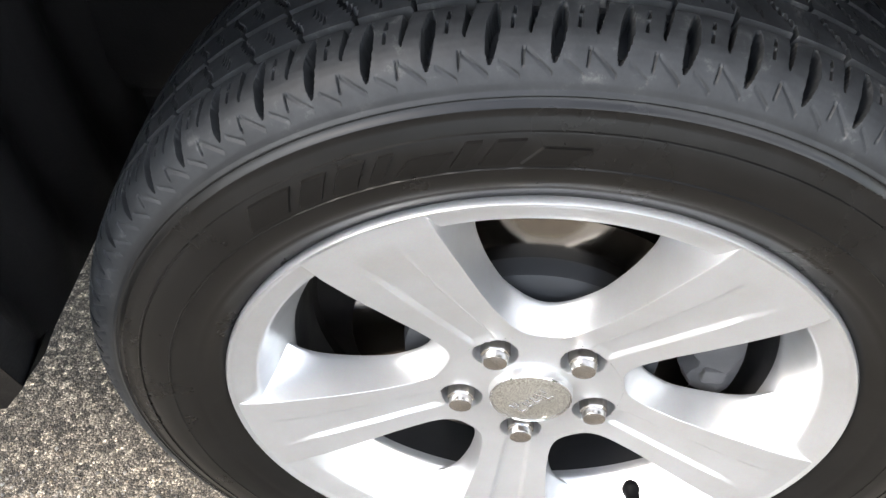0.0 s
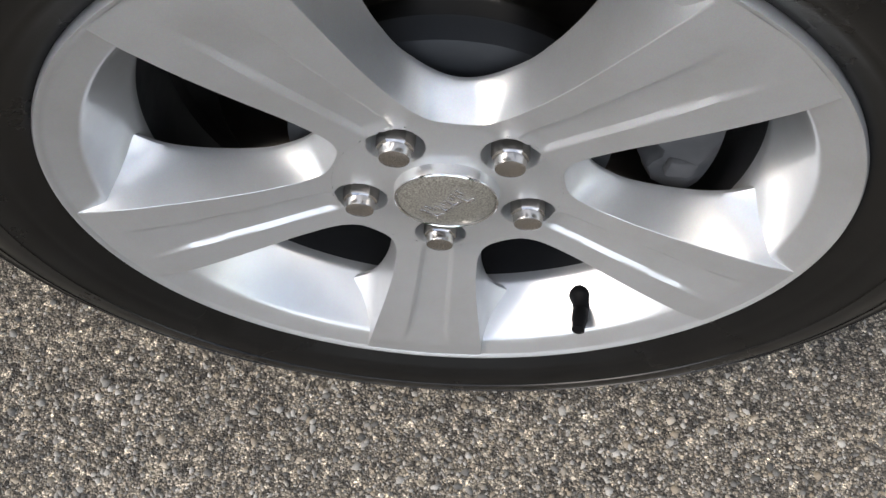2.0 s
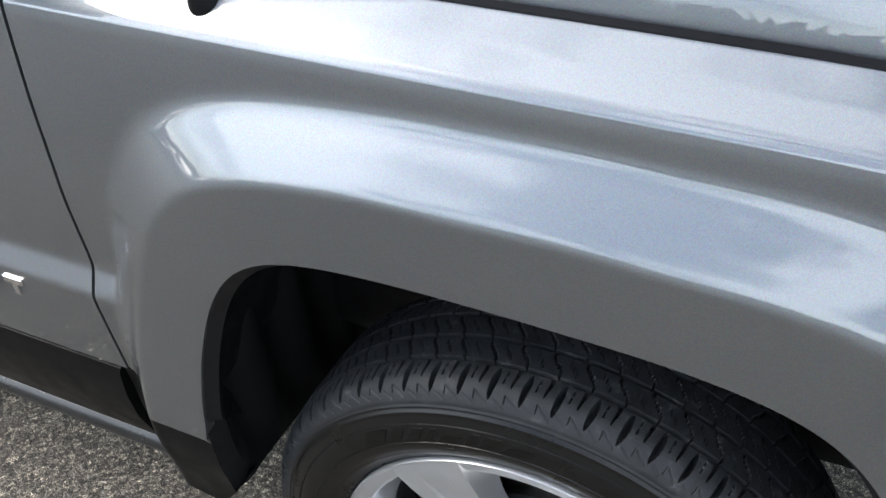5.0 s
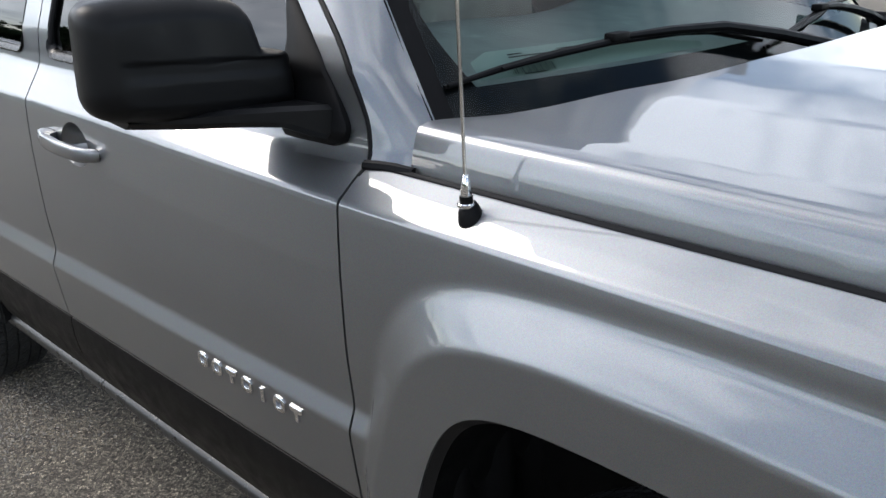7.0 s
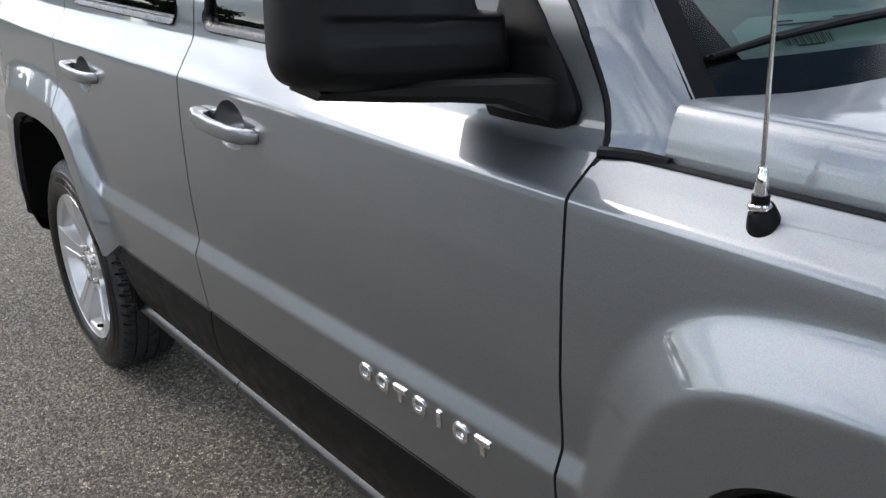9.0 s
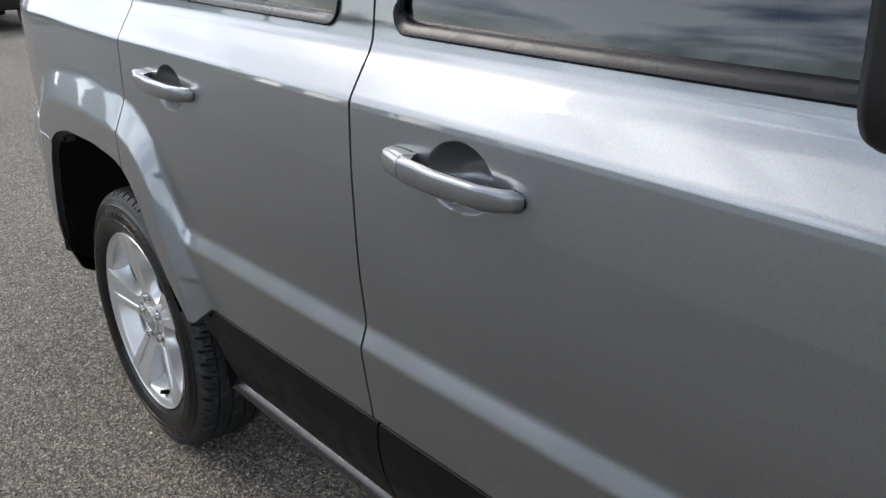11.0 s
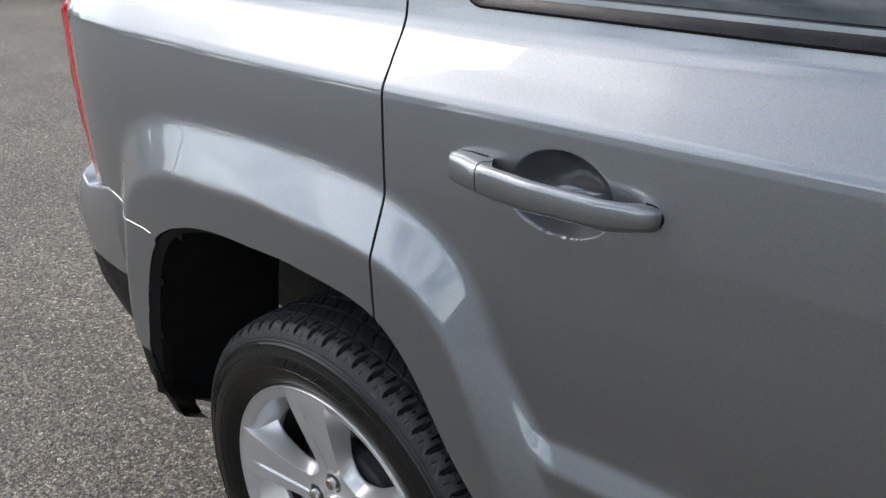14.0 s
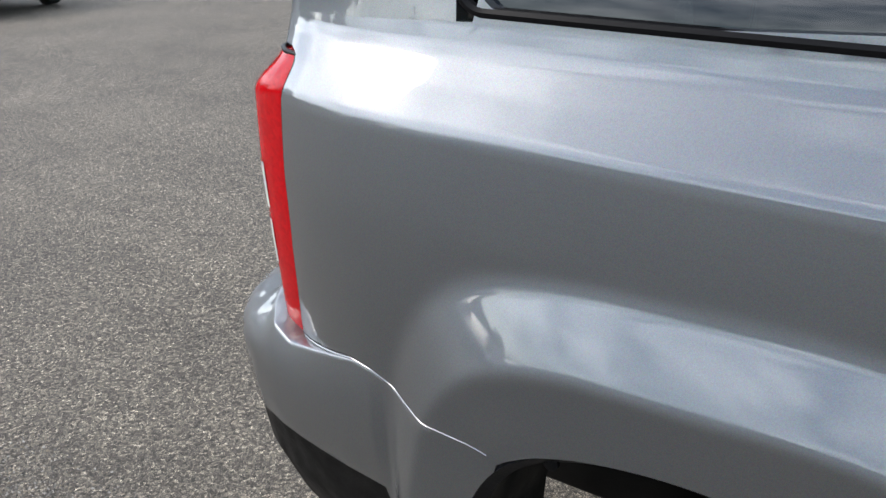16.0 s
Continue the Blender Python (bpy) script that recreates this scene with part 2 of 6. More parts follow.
def grid(bm, rows, close_u=False, close_v=False):
    """Quads over a grid of points: rows of equal length."""
    vs = [[bm.verts.new(p) for p in r] for r in rows]
    nu, nv = len(vs), len(vs[0])
    for i in range(nu if close_u else nu - 1):
        for j in range(nv if close_v else nv - 1):
            q = (vs[i][j], vs[(i + 1) % nu][j], vs[(i + 1) % nu][(j + 1) % nv], vs[i][(j + 1) % nv])
            bm.faces.new(q)
    return vs


def box(bm, lo, hi, bevel=0.0, m=None):
    r = bmesh.ops.create_cube(bm, size=1.0)
    s = [h - l for l, h in zip(lo, hi)]
    c = [(h + l) / 2 for l, h in zip(lo, hi)]
    bmesh.ops.transform(bm, matrix=Matrix.Translation(c) @ Matrix.Diagonal((*s, 1)), verts=r["verts"])
    vs = r["verts"]
    if bevel:
        es = {e for v in vs for e in v.link_edges}
        out = bmesh.ops.bevel(bm, geom=list(es), offset=bevel, segments=2, affect="EDGES", profile=0.5)
        vs = list({v for f in out["faces"] for v in f.verts} | {v for v in vs if v.is_valid})
    if m:
        bmesh.ops.transform(bm, matrix=m, verts=vs)
    return vs


def sweep(bm, path, radius, sides=8, caps=True):
    """A tube along a path; radius is a number or one for each point."""
    rings = []
    for i, p in enumerate(path):
        p = Vector(p)
        d = (Vector(path[min(i + 1, len(path) - 1)]) - Vector(path[max(i - 1, 0)])).normalized()
        a = d.orthogonal().normalized() if i == 0 else (a - d * a.dot(d)).normalized()
        b = d.cross(a)
        r = radius[i] if isinstance(radius, (list, tuple)) else radius
        rings.append([p + (a * math.cos(k * math.tau / sides) + b * math.sin(k * math.tau / sides)) * r for k in range(sides)])
    vs = grid(bm, rings, close_v=True)
    if caps:
        bm.faces.new(vs[0])
        bm.faces.new(vs[-1])


def lathe(bm, profile, sides, axis_y=True):
    """A turned shape round the y axis: profile of (radius, y)."""
    return grid(bm, [[(r * math.cos(k * math.tau / sides), y, r * math.sin(k * math.tau / sides)) for k in range(sides)] for r, y in profile], close_v=True)


def curve(table):
    xs, ys = zip(*table)
    return lambda x: float(np.interp(x, xs, ys))


def smooth(s):
    s = min(1.0, max(0.0, s))
    return s * s * (3 - 2 * s)


# ---- ground ----
def ground():
    bm = bmesh.new()
    ring = [-320, -120, -40, -12, -5, -2, 0, 2, 5, 12, 40, 120, 320]
    grid(bm, [[(x, y, 0.0) for y in ring] for x in ring])
    ob = part("ground", bm, ASPHALT, None, "grey-beige exposed-aggregate asphalt of a parking lot", smooth=False)
    tagged(ob, category="asphalt", kind="structure")


ground()


def loose_stones(x0, x1, y0, y1, pitch, seed, fade, grain=0.00185):
    """Crushed stone lying in the asphalt's surface, thinning out towards the border."""
    rng = np.random.default_rng(seed)
    gx, gy = np.meshgrid(np.arange(x0, x1, pitch), np.arange(y0, y1, pitch))
    c = np.stack([gx.ravel(), gy.ravel()], 1) + rng.uniform(-0.5, 0.5, (gx.size, 2)) * pitch * 1.1
    edge = np.minimum(np.minimum(c[:, 0] - x0, x1 - c[:, 0]), np.minimum(c[:, 1] - y0, y1 - c[:, 1]))
    c = c[rng.random(len(c)) < np.clip(edge / fade, 0, 1)]
    n = len(c)
    size = np.clip(rng.lognormal(math.log(grain), 0.42, n), 0.0009, 0.0052)
    turn, squash = rng.uniform(0, math.tau, n), rng.uniform(0.5, 1.0, n)
    a = np.arange(5) * math.tau / 5 + rng.uniform(-0.34, 0.34, (n, 5))
    r = size[:, None] * rng.uniform(0.72, 1.25, (n, 5))
    u, v = r * np.cos(a), r * np.sin(a) * squash[:, None]
    x = c[:, :1] + u * np.cos(turn)[:, None] - v * np.sin(turn)[:, None]
    y = c[:, 1:] + u * np.sin(turn)[:, None] + v * np.cos(turn)[:, None]
    h = size * rng.uniform(0.25, 0.75, n)
    tilt = rng.normal(0, 0.22, (n, 2))
    k = rng.uniform(0.45, 0.75, (n, 1))
    xt, yt = c[:, :1] + (x - c[:, :1]) * k, c[:, 1:] + (y - c[:, 1:]) * k
    zt = h[:, None] + (xt - c[:, :1]) * tilt[:, :1] + (yt - c[:, 1:]) * tilt[:, 1:]
    low = np.stack([x, y, np.full_like(x, -0.0006)], 2)
    top = np.stack([xt, yt, np.maximum(zt, 0.0002)], 2)
    co = np.concatenate([low, top], 1).reshape(-1, 3)
    i = np.arange(5)
    quad = np.stack([i, (i + 1) % 5, (i + 1) % 5 + 5, i + 5], 1)
    one = np.concatenate([quad.ravel(), i + 5])
    loops = (np.arange(n)[:, None] * 10 + one[None, :]).ravel()
    starts = (np.arange(n)[:, None] * 25 + np.array([0, 4, 8, 12, 16, 20])[None, :]).ravel()
    me = bpy.data.meshes.new("loose_stones")
    me.vertices.add(len(co))
    me.vertices.foreach_set("co", co.ravel())
    me.loops.add(len(loops))
    me.loops.foreach_set("vertex_index", loops)
    me.polygons.add(len(starts))
    me.polygons.foreach_set("loop_start", starts)
    me.update(calc_edges=True)
    me.validate()
    me.materials.append(STONES)
    ob = new("loose_stones", me)
    tagged(ob, "beige and grey crushed stone set in worn asphalt", "gravel", kind="stuff")


loose_stones(-1.0, 0.85, -1.75, -0.72, 0.0044, 11, 0.18)
loose_stones(-4.8, -1.8, -2.2, -0.6, 0.0082, 12, 0.30, 0.0030)

# ---- the car: shared shapes ----
# The car stands along x, front axle at x = 0, its right flank at y about -0.87. Shapes give the half width w, so y = -w.
WHEELBASE, AXLE_Z = 2.635, 0.335
shoulder = curve([(-3.3, 1.105), (-2.93, 1.089), (-2.69, 1.0745), (-2.42, 1.0635), (-1.56, 1.040), (-1.2, 1.031), (-0.5, 1.008), (0.2, 0.993), (0.9, 0.955)])
above = curve([(0, 0.868), (0.006, 0.8655), (0.035, 0.847), (0.062, 0.829), (0.074, 0.8235), (0.09, 0.820), (0.14, 0.813), (0.16, 0.806), (0.56, 0.655)])
above_front = curve([(0, 0.868), (0.006, 0.864), (0.024, 0.841), (0.042, 0.8155), (0.047, 0.811), (0.06, 0.806), (0.10, 0.800), (0.16, 0.795), (0.56, 0.655)])
below = curve([(-0.45, 0.874), (-0.33, 0.873), (-0.20, 0.8755), (-0.10, 0.8745), (-0.04, 0.8715), (-0.008, 0.8695), (0, 0.868)])
lower = curve([(0.30, 0.845), (0.50, 0.8650), (0.543, 0.8705), (0.60, 0.8768), (0.655, 0.8822), (0.667, 0.8830), (0.672, 0.8822), (0.700, 0.8710), (0.706, 0.8700)])
plan = curve([(-3.60, 0.60), (-3.50, 0.685), (-3.42, 0.735), (-3.343, 0.783), (-3.285, 0.8178), (-3.22, 0.8435), (-3.15, 0.8595), (-3.05, 0.868), (0.35, 0.868), (0.6, 0.845), (0.8, 0.79), (0.95, 0.66)])


def eased(f, x0, x1, span):
    """The same line with its corners rounded off."""
    xs = np.linspace(x0 - 0.5, x1 + 0.5, 2400)
    k = np.hanning(max(3, int(span / (xs[1] - xs[0]))))
    ys = np.convolve(np.pad([f(x) for x in xs], len(k) // 2, "edge"), k / k.sum(), "same")[len(k) // 2:len(k) // 2 + 2400]
    return lambda x: float(np.interp(x, xs, ys))


plan, shoulder = eased(plan, -3.7, 1.0, 0.11), eased(shoulder, -3.4, 1.0, 0.25)


class Arch:
    """Wheel arch: outlines given as (x, z), read as radii by angle round a centre."""

    def __init__(self, cx, outer, inner, lip):
        self.c = (cx, 0.42)
        self.r = [self.polar(o) for o in (outer, inner, lip)]

    def angle(self, x, z):
        return math.atan2(x - self.c[0], z - self.c[1])

    def polar(self, pts):
        t = sorted((self.angle(x, z), math.hypot(x - self.c[0], z - self.c[1])) for x, z in pts)
        a = np.linspace(-2.2, 2.2, 441)
        r = np.interp(a, [p[0] for p in t], [p[1] for p in t])
        for span in (31, 31):
            k = np.hanning(span)
            r = np.convolve(np.pad(r, span // 2, "edge"), k / k.sum(), "valid")
        return a, r

    def radius(self, which, a):
        return float(np.interp(a, *self.r[which]))

    def point(self, which, a):
        r = self.radius(which, a)
        return self.c[0] + r * math.sin(a), self.c[1] + r * math.cos(a)

    def bulge(self, x, z):
        """0 outside the flare, 1 on its face."""
        a = self.angle(x, z)
        if abs(a) > 2.1:
            return 0.0
        r, ro, ri = math.hypot(x - self.c[0], z - self.c[1]), self.radius(0, a), self.radius(1, a)
        s = (ro - r) / max(0.02, ro - ri)
        soft, crisp = 0.18, 0.10                 # a wide fillet at the foot, a rounded crease at the brow
        if s <= -soft:
            return 0.0
        if s >= 1 + crisp:
            return 1.0
        if s < soft:
            return (s + soft) ** 2 / (4 * soft)
        if s > 1 - crisp:
            return 1 - (1 + crisp - s) ** 2 / (4 * crisp)
        return s


FRONT = Arch(0.0,
             [(-0.500, 0.50), (-0.485, 0.60), (-0.469, 0.700), (-0.452, 0.790), (-0.428, 0.856), (-0.385, 0.910), (-0.335, 0.939), (-0.269, 0.953), (-0.158, 0.960), (-0.03, 0.961), (0.11, 0.957), (0.243, 0.951), (0.34, 0.93), (0.41, 0.87), (0.45, 0.78), (0.47, 0.5)],
             [(-0.462, 0.50), (-0.447, 0.573), (-0.413, 0.70), (-0.389, 0.770), (-0.357, 0.838), (-0.318, 0.874), (-0.261, 0.893), (-0.200, 0.900), (-0.040, 0.903), (0.121, 0.898), (0.253, 0.888), (0.32, 0.86), (0.37, 0.80), (0.40, 0.7), (0.42, 0.5)],
             [(-0.375, 0.48), (-0.362, 0.565), (-0.341, 0.660), (-0.322, 0.715), (-0.300, 0.762), (-0.275, 0.796), (-0.246, 0.813), (-0.200, 0.821), (-0.105, 0.8265), (-0.03, 0.826), (0.05, 0.823), (0.135, 0.819), (0.212, 0.807), (0.262, 0.788), (0.30, 0.74), (0.33, 0.66), (0.35, 0.48)])
REAR = Arch(-2.62,
            [(-3.115, 0.50), (-3.110, 0.62), (-3.098, 0.79), (-3.080, 0.845), (-3.057, 0.893), (-3.024, 0.932), (-2.970, 0.955), (-2.90, 0.964), (-2.75, 0.966), (-2.60, 0.961), (-2.43, 0.945), (-2.345, 0.917), (-2.289, 0.882), (-2.262, 0.816), (-2.232, 0.752), (-2.194, 0.690), (-2.13, 0.56), (-2.10, 0.45)],
            [(-3.075, 0.50), (-3.065, 0.64), (-3.048, 0.720), (-3.026, 0.793), (-3.001, 0.838), (-2.967, 0.867), (-2.912, 0.884), (-2.75, 0.888), (-2.56, 0.882), (-2.423, 0.871), (-2.357, 0.852), (-2.317, 0.820), (-2.287, 0.748), (-2.244, 0.648), (-2.185, 0.533), (-2.15, 0.45)],
            [(-3.040, 0.48), (-3.015, 0.572), (-2.997, 0.645), (-2.976, 0.697), (-2.943, 0.764), (-2.889, 0.799), (-2.827, 0.815), (-2.67, 0.821), (-2.527, 0.814), (-2.424, 0.800), (-2.376, 0.758), (-2.345, 0.710), (-2.310, 0.645), (-2.253, 0.575), (-2.196, 0.520), (-2.16, 0.47)])


CUPS = [(-2.176, 0.9975), (-1.334, 0.984)]      # finger recesses behind the door handles


def flank(x, z):
    """Half width of the painted flank."""
    zs = shoulder(x)
    if z >= zs:
        k = smooth((x + 1.25) / 0.72)
        w = above(z - zs) * (1 - k) + above_front(z - zs) * k
    elif z > 0.706:
        w = below(z - zs)
        w += (0.8700 - below(0.706 - zs)) * smooth((0.80 - z) / 0.094)
    else:
        w = lower(z)
    f = max(FRONT.bulge(x, z), REAR.bulge(x, z))
    if f > 0:
        if 0.60 < z < 0.80:
            plain = 0.8810 + (0.8735 - 0.8810) * smooth((z - 0.60) / 0.20)
            w += (plain - w) * smooth(f / 0.25)
        face = 0.9075 - 0.05 * max(0.0, 0.56 - z)
        w = max(w, w * (1 - f) + face * f)
    for cx, cz in CUPS:
        dz = z - cz + 0.014                      # deepest low down: a long roof, a short steep floor
        e = math.hypot((x - cx) / 0.062, dz / (0.036 if dz < 0 else 0.0505))
        if e < 1:
            w -= 0.062 * (1 - e ** 2.8) ** 1.12
    return w + plan(x) - 0.868


def skin(name, x0, x1, bottom, top, parent, mat=None, label="", cols=0.0058, hem=0.016, keys=(), shape=flank, side=1, near=False):
    """A body panel between two edges x0(z), x1(z), over a height bottom(x)..top(x), its border turned inwards by a hem."""
    a, b = x0(0.85), x1(0.85)
    nu = max(6, int(abs(b - a) / cols))
    us = sorted({i / nu for i in range(nu + 1)} | {(k - a) / (b - a) for k in keys if 0 < (k - a) / (b - a) < 1})
    bm = bmesh.new()
    pts = []
    for u in us:
        xm = a + (b - a) * u
        zb, zt = bottom(xm), top(xm)
        zs = shoulder(xm)
        stops = [(0.664, 30), (0.667, 1), (0.672, 2), (0.700, 6), (0.706, 2), (0.709, 1), (zs - 0.118, 34), (zs - 0.005, 84 if near else 24), (zs, 3), (zs + 0.006, 3), (zs + 0.035, 8), (zs + 0.062, 8), (zs + 0.074, 3), (zt, 9)]
        zz = [zb]
        for m, n in stops:
            z0, z1 = zz[-1], min(max(m, zz[-1]), zt)
            zz += [z0 + (z1 - z0) * (i + 1) / n for i in range(n)]
        col = []
        for z in zz:
            x = x0(z) + (x1(z) - x0(z)) * u
            col.append((x, -side * shape(x, z), z))
        pts.append(col)
    vs = grid(bm, pts)
    rim = [v for v in vs[0]] + [c[-1] for c in vs[1:]] + list(reversed(vs[-1][:-1])) + [c[0] for c in reversed(vs[1:-1])]
    mid = Vector((sum(v.co.x for v in rim) / len(rim), 0, sum(v.co.z for v in rim) / len(rim)))
    last = rim
    for d, inset in ((0.0025, 0.0018), (hem, 0.0022)):
        ring = []
        for v in rim:
            to = Vector((mid.x - v.co.x, 0, mid.z - v.co.z)).normalized()
            ring.append(bm.verts.new(v.co + Vector((0, side * d, 0)) - to * 0.0))
        for i in range(len(rim)):
            j = (i + 1) % len(rim)
            bm.faces.new((last[i], last[j], ring[j], ring[i]))
        last = ring
    bmesh.ops.remove_doubles(bm, verts=bm.verts, dist=0.00005)
    return part(name, bm, mat or PAINT, parent, label, angle=50)


def lip_band(arch, a0, a1, parent, side=1):
    """The turned-in edge of a wheel arch, and the liner behind it."""
    bm = bmesh.new()
    n = 120
    rows = []
    for i in range(n + 1):
        a = a0 + (a1 - a0) * i / n
        x, z = arch.point(2, a)
        w = flank(x, z)
        dx, dz = math.sin(a), math.cos(a)
        rows.append([(x, -side * (w - 0.002), z), (x + 0.001 * dx, -side * (w - 0.005), z + 0.001 * dz), (x + 0.003 * dx, -side * (w - 0.03), z + 0.003 * dz)])
    grid(bm, rows)
    part("arch_lip", bm, PAINT, parent)
    bm = bmesh.new()
    rows = []
    for i in range(n + 1):
        a = a0 - (0.4 if arch is REAR else 0.25) + (a1 - a0 + (0.65 if arch is REAR else 0.5)) * i / n
        if arch is REAR and a < -1.74:
            continue
        x, z = arch.point(2, a if arch is REAR and a < a1 else min(max(a, a0), a1))
        if a > a1 or (a < a0 and arch is not REAR):
            e = a0 if a < a0 else a1
            z -= abs(a - e) * 0.5
            x += (a - e) * 0.25
        w = flank(x, max(z, 0.5)) - 0.004 - (0.62 * max(0.0, -1.53 - a) if arch is REAR else 0.45 * max(0.0, a0 - a))
        dx, dz = math.sin(a), math.cos(a)
        rib = 0.0015 * math.sin(i * 0.9)
        deep = float(np.interp(a, [-1.6, -1.15, -0.9, -0.7], [0.30, 0.30, 0.31, 0.34])) if arch is REAR else 0.34
        deep -= 0.62 * max(0.0, -1.53 - a) if arch is REAR else 0.0
        rows.append([(x, -side * w, z), (x - 0.012 * dx, -side * (w - 0.012), z - 0.012 * dz), (x + 0.02 * dx, -side * (w - 0.05), z + 0.02 * dz), (x + (0.03 + rib) * dx, -side * (w - min(0.18, deep - 0.04)), z + (0.03 + rib) * dz), (x + 0.03 * dx, -side * (w - deep), z + 0.03 * dz), (x + 0.03 * dx, -side * (w - deep - (0.05 if deep > 0.3 else 0.002)), z + 0.03 * dz)])
    grid(bm, rows)
    part("wheelhouse_liner", bm, LINER, parent, "matt black plastic wheelhouse liner")


# ---- wheels ----
NUT_R, NUTS = 0.05715, [radians(-90 + 72 * k) for k in range(5)]
HUB_R = 0.0735


SPOKE_FACE = [(38, 0.0739), (36, 0.0739), (30, 0.0748), (25, 0.0776), (21, 0.0840), (18.2, 0.0935), (16.4, 0.1060), (15.0, 0.120), (14.2, 0.136), (13.5, 0.158), (13.0, 0.182), (12.5, 0.206), (12.1, 0.224), (11.85, 0.2336)]
SPOKE_DEEP = [(38, 0.0872), (36, 0.0872), (31, 0.0888), (25.5, 0.0945), (21.0, 0.1035), (17.6, 0.1145), (15.9, 0.128), (15.0, 0.142), (14.8, 0.158), (15.2, 0.173), (16.4, 0.1855), (18.2, 0.195), (20.0, 0.203), (21.0, 0.208)]


def spoke_edge(line, n):
    """Half a window's outline from its foot's middle to the rim, in the plane of the spoke (u across, r along); given as degrees off the spoke's axis and radius."""
    pts = [Vector((r * math.sin(radians(q)), r * math.cos(radians(q)))) for q, r in line]
    pts.append(pts[-1] * 2 - pts[-2])
    fine = []
    for a, b, c, d in zip(pts, pts[1:], pts[2:], pts[3:]):
        for k in range(40):
            t = k / 40
            fine.append(0.5 * (2 * b + (c - a) * t + (2 * a - 5 * b + 4 * c - d) * t * t + (3 * b - a - 3 * c + d) * t ** 3))
    fine = np.array([tuple(p) for p in fine])
    s = np.concatenate([[0], np.cumsum(np.hypot(*np.diff(fine, axis=0).T))])
    w = np.linspace(0, s[-1], n)
    return np.stack([np.interp(w, s, fine[:, i]) for i in (0, 1)], 1)


def wheel_depth(r, off=None):
    """Depth of the wheel's face behind its outermost plane; off is the distance from the spoke's axis."""
    d = float(np.interp(r, [0.0, 0.034, 0.05, 0.07, 0.085, 0.10, 0.12, 0.145, 0.17, 0.195, 0.215, 0.24], [0.0255, 0.0255, 0.0262, 0.0260, 0.0240, 0.0212, 0.0172, 0.0124, 0.0082, 0.0045, 0.0022, 0.0012]))
    if off is not None and r > 0.070:
        # a shallow channel runs along the middle of the spoke and fades out towards the rim
        k = smooth((r - 0.070) / 0.012) * (1 - smooth((r - 0.170) / 0.050))
        ridge = float(np.interp(r, [0.07, 0.107, 0.15, 0.19, 0.218], [0.0095, 0.0112, 0.0130, 0.0155, 0.0195]))
        d += k * 0.0030 * (1 - smooth((off - ridge + 0.0024) / 0.0040))
    return d


